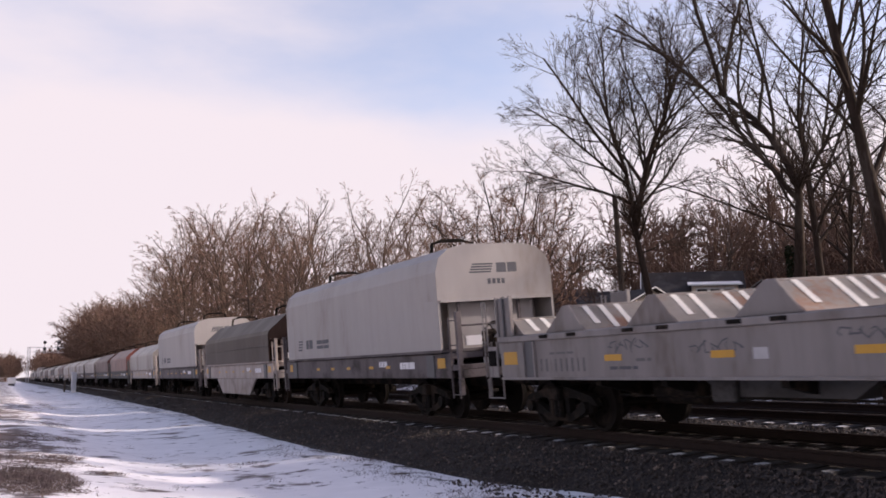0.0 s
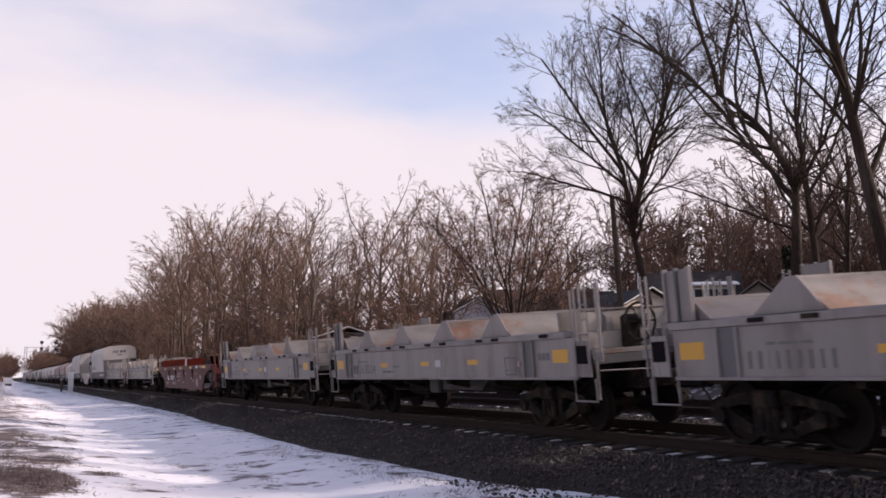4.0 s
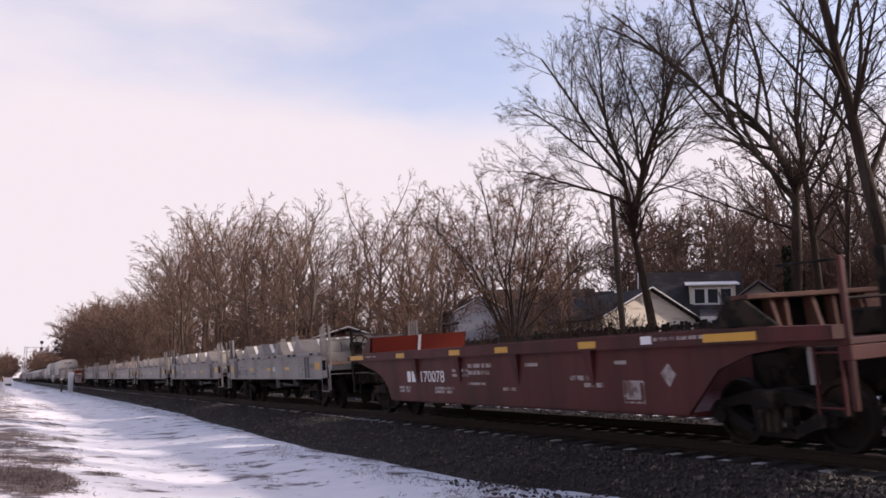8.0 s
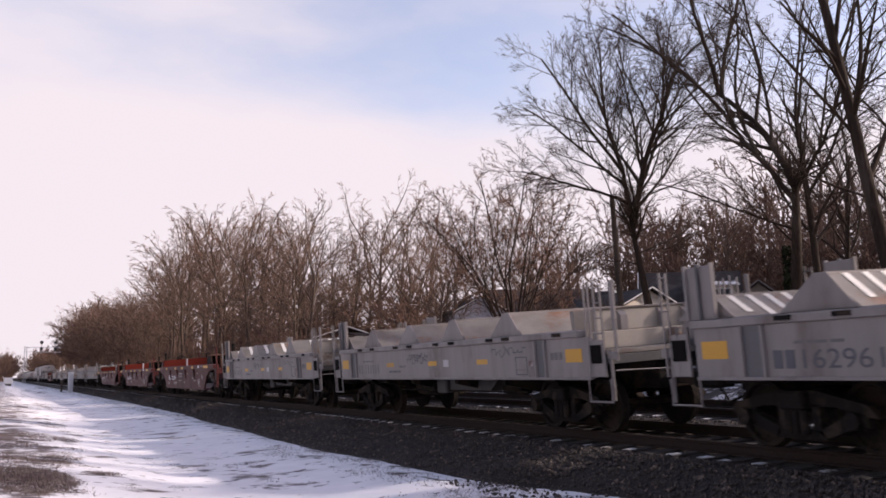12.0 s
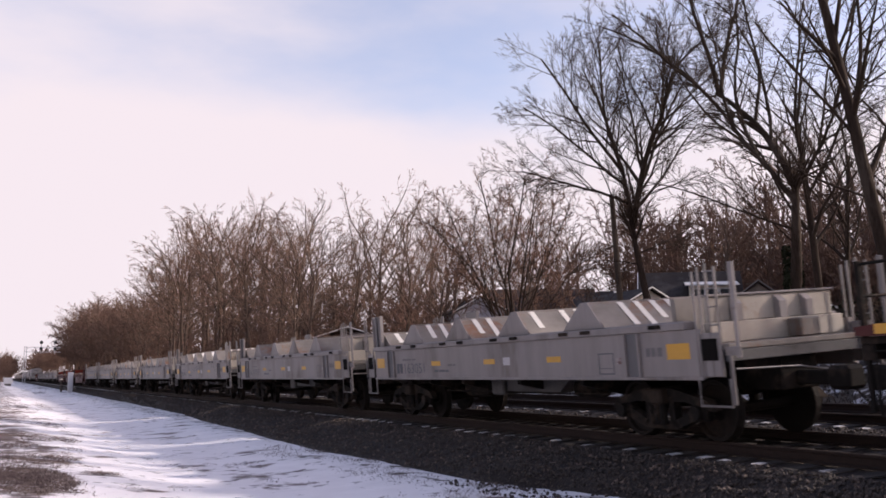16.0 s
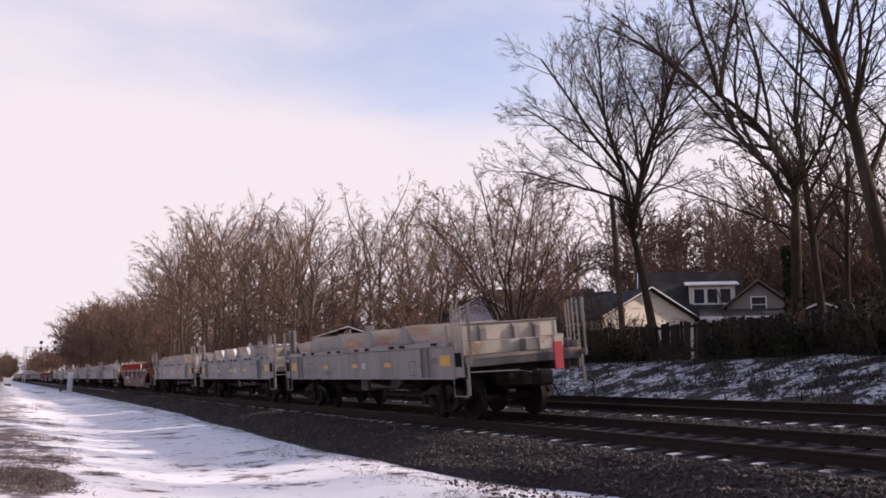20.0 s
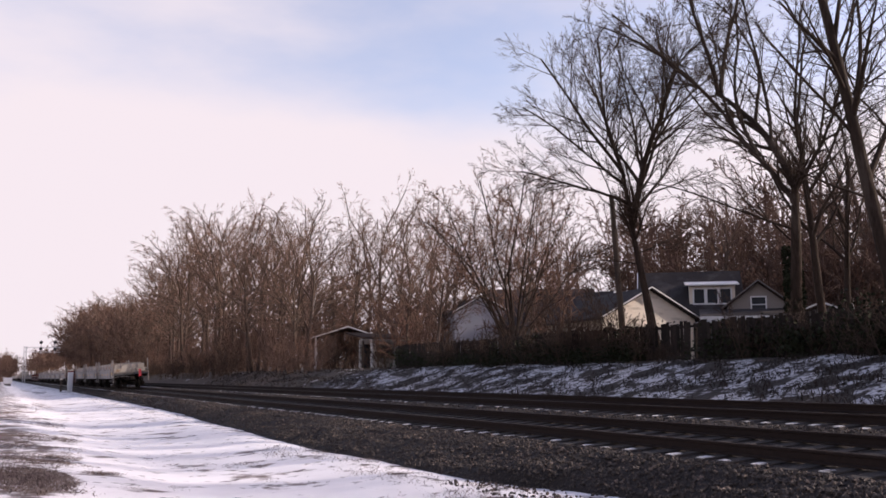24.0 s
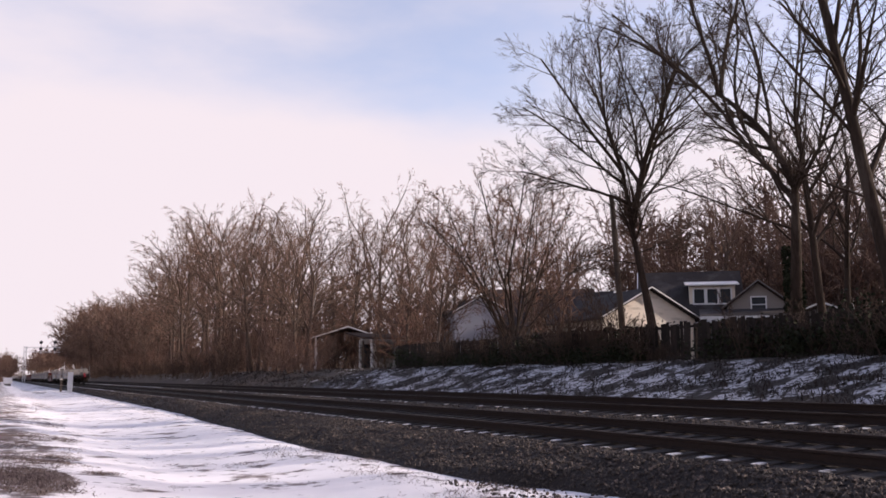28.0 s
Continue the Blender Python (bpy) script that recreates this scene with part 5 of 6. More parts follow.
def make_woods():
    """The bare wood along the far side of the track: single trees, a few shapes turned and scaled."""
    rng = random.Random(8)
    shapes, tops = [], []
    for k in range(6):
        h = 14.5 + 0.5 * k
        tilt = rng.uniform(-5, 5)
        lead = leaders([(0.55, -50, h * 0.4, 0.08), (0.6, 46, h * 0.42, 0.09), (0.75, -28, h * 0.46, 0.1), (0.8, 26, h * 0.44, 0.1), (0.98, -10, h * 0.4, 0.1), (0.97, 9, h * 0.42, 0.1), (0.42, 66, h * 0.3, 0.06), (0.48, -66, h * 0.3, 0.06)], rng, 44)
        s = grow_tree(100 + k, [((0, 0, -0.2), lean(tilt), h * 0.56, 0.2)], (6, 5, 4, 3), 44, 0.02, 0.0125, 0.46, 0.14, 0.36, fine=1, leads=lead)
        tops.append(max(v[2] for part_set in s for v in part_set.v))
        shapes.append(tree_thing("tree", "bare grey-brown woodland tree beside the track", (0, 0, 0), s, M_WOODBARK, M_TWIG if k % 2 else M_TWIG2, "woodland trees"))
    spots = []
    for i in range(92):
        y = 58 + 330 * (i / 92) ** 1.45 + rng.uniform(-2.5, 2.5)
        x = (23.6, 27.0, 32.0, 24.6)[i % 4] + rng.uniform(-1.2, 1.4) + max(0.0, (y - 290) * 0.05)
        if not open_yard(x, y):
            spots.append((x, y, min(wood_top(x, y), 29.0) * rng.uniform(0.8, 1.0)))
    # trees behind the shelter and between the yards
    for x, y in ((30, 86), (34, 95), (37, 99), (33.5, 80), (38.5, 89), (45, 99), (33, 70)):
        spots.append((x, y, wood_top(x, y) * rng.uniform(0.86, 0.99)))
    # one tall tree stands out of the wood
    spots.append((33.0, 84.5, 21.8))
    for x, y, sc in ((33, 56, 0.6), (40, 66, 0.75), (46, 78, 1.0), (56, 62, 1.05), (60, 52, 1.0), (62, 44, 1.0), (58, 34, 0.95), (66, 38, 1.05), (60, 26, 1.0), (70, 58, 1.1), (64, 70, 1.1), (44, 90, 1.0), (52, 22, 0.9), (48, 15, 0.9),
                     (72, 46, 1.1), (74, 34, 1.1), (54, 84, 1.05), (66, 20, 1.0), (42, 20, 0.85), (70, 26, 1.1)):
        if not sunny_gap(x, y):
            spots.append((x, y, sc * 15.5))
    for k, (x, y, top) in enumerate(spots):
        m = pose(x, y, ground_z(x, y), 0, 0, rng.uniform(0, 360))
        src = shapes[k % 6]
        if k < 6:
            ob = src
            ob.matrix_basis = m
        else:
            ob = copy_thing(src, m)
        sc = (top - 1.6) / tops[k % 6]
        wide = sc * (1.0 if y < 180 else 1.25)
        ob.scale = (wide, wide, sc)
    # a pale trunk at the edge of the wood
    s = grow_tree(118, [((0, 0, -0.2), lean(1), 6.5, 0.07)], (3, 3, 2), 30, 0.1, 0.012, 0.3, 0.08, 0.5, fine=1)
    tree_thing("tree", "slim tree with a pale trunk at the wood's edge", (23.0, 75.0, ground_z(23, 75)), s, M_BIRCH, M_TWIG)
    # trees on the near side far down the line
    for x, y, sc in ((3.0, 470, 0.8), (-1, 455, 0.9)):
        copy_thing(shapes[int(y) % 6], pose(x, y, ground_z(x, y), 0, 0, y * 7)).scale = (sc * 1.2, sc * 1.2, sc)


def make_far_woods():
    """The dense bare wood behind the houses and behind the line-side trees, too far to tell tree from tree."""
    rng = random.Random(90)
    shapes = []
    for k in range(4):
        h = 15.0
        lead = leaders([(0.35, -34, h * 0.45, 0.08), (0.5, 30, h * 0.5, 0.09), (0.25, 50, h * 0.35, 0.05), (0.7, -18, h * 0.4, 0.07)], rng, 44)
        shapes.append(grow_tree(300 + k, [((0, 0, -0.3), lean(rng.uniform(-4, 4)), h * 0.75, 0.2)], (6, 4, 3), 46, 0.05, 0.04, 0.46, 0.11, 0.2, fine=1, leads=lead))
    plain = [grow_tree(310 + k, [((0, 0, -0.3), lean(rng.uniform(-4, 4)), 11.0, 0.22)], (7, 5), 48, 0.05, 0.09, 0.5, 0.13, 0.18, fine=1, leads=leaders([(0.35, -34, 7.0, 0.1), (0.5, 30, 7.5, 0.1), (0.7, -18, 6.0, 0.09)], rng, 44)) for k in range(3)]
    spots = [(rng.uniform(56, 90), rng.uniform(8, 100)) for i in range(112)]
    for i in range(16):                      # beyond the dormered house
        x = 62 + 1.4 * i
        spots.append((x, x / (0.72 + 0.12 * (i * 5 % 16) / 16)))
    spots += [(rng.uniform(29, 42), rng.uniform(98, 200)) for i in range(46)]
    spots += [(rng.uniform(40, 60), rng.uniform(120, 180)) for i in range(8)]
    for i in range(130):
        y = 185 + 260 * rng.random()
        spots.append((21.0 + max(0.0, (y - 290) * 0.055) + 16 * rng.random() ** 1.4, y))
    spots += [(rng.uniform(-10, 5.6), rng.uniform(420, 560)) for i in range(110)]
    spots += [(rng.uniform(19.5, 44), rng.uniform(600, 880)) for i in range(70)]
    spots = [p for p in spots if not sunny_gap(*p)]
    v, f, base = [], [], 0
    for i, (x, y) in enumerate(spots):
        a = rng.uniform(0, 6.28)
        sc = rng.uniform(0.8, 1.15) * (0.8 if x < 8 else 1.15)
        if 28 < x < 43 and 97 < y < 201:
            sc *= 0.62                       # low growth inside the wood
        elif y > 590:
            sc = rng.uniform(0.95, 1.25) * (0.85 + 0.012 * x)
        elif x > 8 and x < 50 and y > 160:
            sc = min(1.9, (wood_top(x, y) - 2.0) / 15.5) * rng.uniform(0.8, 0.97)
        rot = np.array([[math.cos(a), -math.sin(a), 0], [math.sin(a), math.cos(a), 0], [0, 0, 1]]) * sc
        for part_set in (shapes[i % 4] if y < 410 else plain[i % 3]):
            if not part_set.v:
                continue
            p = np.array(part_set.v) @ rot.T + np.array([x, y, ground_z(x, y)])
            v.append(p)
            f.append(np.array(part_set.f) + base)
            base += len(p)
    me = bpy.data.meshes.new("far_woods")
    me.from_pydata(np.concatenate(v).tolist(), [], np.concatenate(f).tolist())
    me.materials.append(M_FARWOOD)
    tagged(new("far_woods", me), "dense bare brown woodland behind the houses", "woods", kind="stuff")


def make_brush():
    """Leafless shrubs: dense stems from the ground."""
    rng = random.Random(14)
    shapes = []
    for k in range(4):
        stems = []
        for j in range(7):
            a = rng.uniform(0, 2 * math.pi)
            stems.append(((rng.uniform(-0.5, 0.5), rng.uniform(-0.5, 0.5), -0.15), (math.cos(a) * 0.5, math.sin(a) * 0.5, 1), rng.uniform(1.6, 3.0), 0.022))
        s = grow_tree(200 + k, stems, (5, 4, 2), 45, 0.2, 0.012, 0.5, 0.16, 0.1, fine=1)
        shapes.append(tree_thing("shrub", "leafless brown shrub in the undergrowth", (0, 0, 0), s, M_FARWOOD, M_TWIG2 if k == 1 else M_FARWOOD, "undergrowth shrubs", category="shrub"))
    # dark copy of the shrub: shade along the fence is put into its twigs
    s = grow_tree(205, stems, (5, 4, 2), 45, 0.2, 0.012, 0.5, 0.16, 0.1, fine=1)
    dark = tree_thing("shrub", "dark leafless shrub in the weeds beside the track", (21.2, 12.2, ground_z(21.2, 12.2)), s, M_DARKTWIG, M_DARKTWIG, "dark line-side shrubs", category="shrub")
    dark.scale = (0.45, 0.45, 0.45)
    spots = []
    for i in range(70):                      # along the wood's edge
        y = 60 + 240 * (i / 70) ** 1.5 + rng.uniform(-2, 2)
        spots.append((rng.uniform(19.5, 25) - min(2.5, max(0, (y - 150) * 0.03)), y, rng.uniform(1.0, 1.9)))
    low_rng, bank = random.Random(15), []
    for i in range(46):                      # low growth on the far bank beyond the yards
        y = 84 + 170 * (i / 46) ** 1.3 + low_rng.uniform(-2, 2)
        bank.append((low_rng.uniform(18.2, 20.4), y, low_rng.uniform(0.6, 1.15)))
    bank += [(25.4, 75.2, 0.9), (26.0, 77.6, 1.1), (26.2, 80.0, 1.0), (25.2, 65.4, 1.0), (24.8, 63.4, 1.15), (26.6, 67.3, 0.8)]      # round the shelter
    for i in range(64):                      # saplings inside the wood
        y = 58 + 260 * (i / 80) ** 1.4 + rng.uniform(-2, 2)
        spots.append((rng.uniform(26, 38) - min(4, max(0, (y - 150) * 0.03)), y, rng.uniform(2.2, 3.4)))
    for i in range(64):                      # thicket behind the houses
        spots.append((rng.uniform(54, 66), rng.uniform(16, 70), rng.uniform(3.0, 4.4)))
    spots = [p for p in spots if not open_yard(p[0], p[1]) and not sunny_gap(p[0], p[1])]
    for i in range(12):                      # behind the shelter
        spots.append((rng.uniform(31, 42), rng.uniform(82, 100), rng.uniform(1.6, 2.4)))
    low = len(spots)
    for i in range(46):                      # before the fence
        spots.append((rng.uniform(20.8, 21.7), 13 + i * 1.05 + rng.uniform(-0.5, 0.5), rng.uniform(0.35, 0.8)))
    hedge = [(21.3 + 0.25 * (i % 3), 26.5 + 0.72 * i, 0.62 + 0.16 * (i * 7 % 4)) for i in range(13)]      # a taller dark row before the gabled house
    spots[low + 33:low + 46] = hedge
    for i in range(14):                      # between fence and houses
        x, y = rng.uniform(24, 30), rng.uniform(36, 62)
        if not open_yard(x, y):
            spots.append((x, y, rng.uniform(0.5, 0.8)))
    spots += bank
    for k, (x, y, sc) in enumerate(spots):
        if 25.0 < y < 28.4 and x < 22:
            sc *= 0.3
        m = pose(x, y, ground_z(x, y), 0, 0, rng.uniform(0, 360))
        ob = shapes[k] if k < 4 else copy_thing(dark if low <= k < low + 46 or k >= len(spots) - len(bank) else shapes[k % 4], m)
        ob.matrix_basis = m
        ob.scale = (sc, sc, sc)


def make_ivy():
    """Dark evergreen leaves: up the trunk of the large tree and in a hedge along the fence."""
    rng = random.Random(31)

    def leaves(name, label, spots, size, category):
        verts, faces = [], []
        for x, y, z in spots:
            s = size * rng.uniform(0.6, 1.3)
            m = Euler((rng.uniform(-1.2, 1.2), rng.uniform(-1.2, 1.2), rng.uniform(0, 6.28))).to_matrix()
            b = len(verts)
            verts += [tuple(Vector((x, y, z)) + m @ Vector(p) * s) for p in ((-0.5, 0, 0.05), (0, -0.45, 0), (0.6, 0, -0.08), (0, 0.45, 0))]
            faces.append((b, b + 1, b + 2, b + 3))
        me = bpy.data.meshes.new(name)
        me.from_pydata(verts, [], faces)
        me.materials.append(M_IVY)
        tagged(new(name, me), label, category, kind="stuff")

    spots = []
    z0 = ground_z(23, 22.2)
    for i in range(3600):
        h = 3.6 * rng.random() ** 1.3
        a, r = rng.uniform(0, 6.28), 0.2 + 0.16 * rng.random() * (1.3 - h / 5)
        spots.append((23 + r * math.cos(a) - 0.03 * h, 22.2 + r * math.sin(a), z0 + h))
    leaves("ivy", "dark ivy climbing the trunk of the large tree", spots, 0.1, "ivy")
    spots = []
    for c in range(210):
        y = 11.5 + 19 * rng.random() ** 1.3
        x = rng.uniform(20.9, 23.5)
        if 25.0 < y < 28.4:
            continue
        top = (1.65 if y < 19 else 1.15) * rng.uniform(0.4, 1.0)
        cz = ground_z(x, y) + rng.uniform(0.1, 1.0) * top
        for k in range(80):
            spots.append((x + rng.gauss(0, 0.28), y + rng.gauss(0, 0.36), cz + rng.gauss(0, 0.22)))
    for c in range(150):
        y = 27 + 25 * rng.random() ** 1.6
        x = rng.uniform(20.7, 21.7)
        if y < 28.6:
            continue
        cz = ground_z(x, y) + rng.uniform(0.0, 1.0) * (0.35 + 0.9 * abs(noise.noise(Vector((y * 0.35, 2.0, 0)))) * 2)
        for k in range(45):
            spots.append((x + rng.gauss(0, 0.25), y + rng.gauss(0, 0.4), cz + rng.gauss(0, 0.2)))
    leaves("evergreen_hedge", "dark tangle of evergreen bramble along the fence", spots, 0.11, "hedge")


# clumps of matted grass: centre, half sizes across and along, blades
VERGE_CLUMPS = [(0.5, 15.9, 0.7, 1.9, 5200), (0.5, 19.5, 0.8, 2.2, 1500), (1.2, 20.5, 0.4, 0.8, 500), (1.7, 17.6, 0.35, 0.3, 260), (0.3, 24.5, 0.6, 1.6, 900), (1.0, 28.0, 0.5, 1.8, 700),
                (1.7, 27.5, 0.35, 1.2, 420), (1.8, 37.0, 0.5, 2.5, 400), (0.5, 43.0, 0.7, 4.0, 500), (1.2, 56.0, 0.9, 5.0, 500), (2.5, 66.0, 0.5, 9.0, 600),
                (2.0, 15.4, 0.2, 0.13, 26), (2.7, 16.0, 0.15, 0.1, 16), (4.67, 19.7, 0.35, 0.3, 90), (3.1, 22.3, 0.15, 0.15, 16),
                # these far clumps stand in for a dark shaded hollow in the snow
                (4.6, 128.0, 0.8, 9.0, 900), (6.4, 175.0, 1.2, 14.0, 900), (3.6, 150.0, 0.7, 10.0, 500)]


def make_grass():
    """Tufts of dead grass on the verge, and flattened weeds over the snow of the bank."""
    rng = random.Random(3)

    def blades(name, label, material, spots, h, w, bend, lift=0.6):
        verts, faces = [], []
        for x, y in spots:
            z = ground_z(x, y)
            a = rng.uniform(0, 2 * math.pi)
            ln = h * rng.uniform(0.5, 1.3)
            dx, dy = math.cos(a) * bend * ln, math.sin(a) * bend * ln
            px, py = -math.sin(a) * w, math.cos(a) * w
            b = len(verts)
            verts += [(x - px, y - py, z - 0.02), (x + px, y + py, z - 0.02), (x + dx * 0.4 + px * 0.7, y + dy * 0.4 + py * 0.7, z + ln * lift), (x + dx * 0.4 - px * 0.7, y + dy * 0.4 - py * 0.7, z + ln * lift), (x + dx, y + dy, z + ln * (0.95 - 0.5 * bend))]
            faces += [(b, b + 1, b + 2, b + 3), (b + 3, b + 2, b + 4)]
        me = bpy.data.meshes.new(name)
        me.from_pydata(verts, [], faces)
        me.materials.append(material)
        tagged(new(name, me), label, "grass", kind="stuff")

    spots = []
    for c in range(330):
        cy = 5.5 + 70 * rng.random() ** 1.6
        cx = rng.uniform(-1.2, 1.6) * (1.0 if cy < 20 else 1.3)
        if noise.noise(Vector((cx * 0.9, cy * 0.4, 2.2))) < 0.0 and cx > 0.2:
            continue
        for i in range(rng.randrange(30, 70)):
            spots.append((cx + rng.gauss(0, 0.16), cy + rng.gauss(0, 0.22)))
    for c in range(24):
        cy, cx = 7 + 20 * rng.random(), rng.uniform(2.0, 6.4)
        for i in range(rng.randrange(5, 14)):
            spots.append((cx + rng.gauss(0, 0.1), cy + rng.gauss(0, 0.1)))
    toe_spots = []
    for c in range(46):                      # brown patches at the foot of the ballast
        cx, cy = rng.uniform(5.6, 7.4), rng.choice((rng.uniform(11.0, 15.5), rng.uniform(8, 12), rng.uniform(14, 22)))
        for i in range(rng.randrange(30, 80)):
            toe_spots.append((cx + rng.gauss(0, 0.16), cy + rng.gauss(0, 0.4)))
    mats = []                                # thick matted clumps on the verge close by
    for cx, cy, rx, ry, n in VERGE_CLUMPS:
        for i in range(n):
            a, r = rng.uniform(0, 6.28), rng.random() ** 0.6
            mats.append((cx + rx * r * math.cos(a), cy + ry * r * math.sin(a)))
    blades("matted_grass", "thick dark clumps of matted dead grass on the verge, farthest for shade", M_MATTED, mats, 0.12, 0.0045, 1.7, 0.3)
    blades("toe_grass", "flattened brown grass at the foot of the ballast", M_MATTED, toe_spots, 0.1, 0.0045, 1.75, 0.3)
    blades("dead_grass", "tufts of dead tan grass poking through the snow", M_GRASS, spots, 0.038, 0.006, 2.0)
    spots = []
    for i in range(12000):
        y = 12 + 75 * rng.random() ** 1.4
        x = rng.uniform(16.6, 21.0)
        if noise.noise(Vector((x * 0.9, y * 0.9, 9.0))) > -0.12:
            spots.append((x, y))
    blades("bank_weeds", "dark matted weeds over thin snow on the bank", M_WEED, spots, 0.26, 0.012, 1.4)


# ---- houses, fence, line-side things ----


def window(parent, x0, x1, z0, z1, face_y, glass=M_GLASS):
    """A window in a wall that looks towards -y (house space)."""
    w = part("window", P([(x0, z0), (x1, z0), (x1, z1), (x0, z1)], 1, face_y - 0.03, face_y - 0.015), glass, parent)
    t = 0.09
    bm = bmesh.new()
    for lo, hi in (((x0 - t, z0 - t), (x0, z1 + t)), ((x1, z0 - t), (x1 + t, z1 + t)), ((x0, z1), (x1, z1 + t)), ((x0, z0 - t), (x1, z0))):
        box(bm, (lo[0], face_y - 0.07, lo[1]), (hi[0], face_y, hi[1]))
    part("frame", bm, M_TRIM, w)
    part("muntin", B((x0, face_y - 0.05, (z0 + z1) / 2 - 0.025), (x1, face_y - 0.031, (z0 + z1) / 2 + 0.025)), M_TRIM, w)
    part("sill", B((x0 - t - 0.04, face_y - 0.12, z0 - t - 0.05), (x1 + t + 0.04, face_y, z0 - t - 0.002)), M_TRIM, w)
    return w


def clapboards(parent, outline_w, z0, z1, face_y, material, half=None, step=0.16):
    """Lapped boards across a wall; half(z) gives the half width at that height."""
    n = int((z1 - z0) / step)
    for i in range(n):
        a = z0 + i * step
        h = half(a + step * 0.7) if half else outline_w
        if h < 0.15:
            continue
        bm = bmesh.new()
        v = [bm.verts.new(p) for p in ((-h, face_y - 0.028, a), (h, face_y - 0.028, a), (h, face_y - 0.006, a + step), (-h, face_y - 0.006, a + step), (-h, face_y, a), (h, face_y, a))]
        bm.faces.new((v[0], v[1], v[2], v[3]))
        bm.faces.new((v[4], v[5], v[1], v[0]))
        part("clapboard", bm, material, parent)


def gable_house(label, at, width, depth, wall_h, rise, siding, shingle, rz, boards=True, windows=(), over=0.4, trim=None):
    """A house whose gable end looks towards its own -y."""
    h = thing("house", at, label, "house", rz=rz)
    hw = width / 2
    wall = part("wall", P([(-hw, -0.6), (hw, -0.6), (hw, wall_h), (0, wall_h + rise), (-hw, wall_h)], 1, 0, depth), siding, h)
    if boards:
        clapboards(wall, hw, 0.1, wall_h + rise, 0, siding, lambda z: hw if z < wall_h else hw * (wall_h + rise - z) / rise)
    for s in (-1, 1):
        k = rise / hw
        o = hw + over
        bm = P([(0, wall_h + rise + 0.04), (s * o, wall_h + rise + 0.04 - k * o), (s * o, wall_h + rise + 0.2 - k * o), (0, wall_h + rise + 0.22)], 1, -over, depth + over)
        part("roof", bm, shingle, h)
        bm = P([(0, wall_h + rise + 0.14), (s * o, wall_h + rise + 0.14 - k * o), (s * o, wall_h + rise + 0.21 - k * o), (0, wall_h + rise + 0.23)], 1, -over - 0.05, -over - 0.003)
        part("barge_board", bm, trim or M_TRIM, h)
    for x0, x1, z0, z1 in windows:
        window(h, x0, x1, z0, z1, -0.03)
    return h


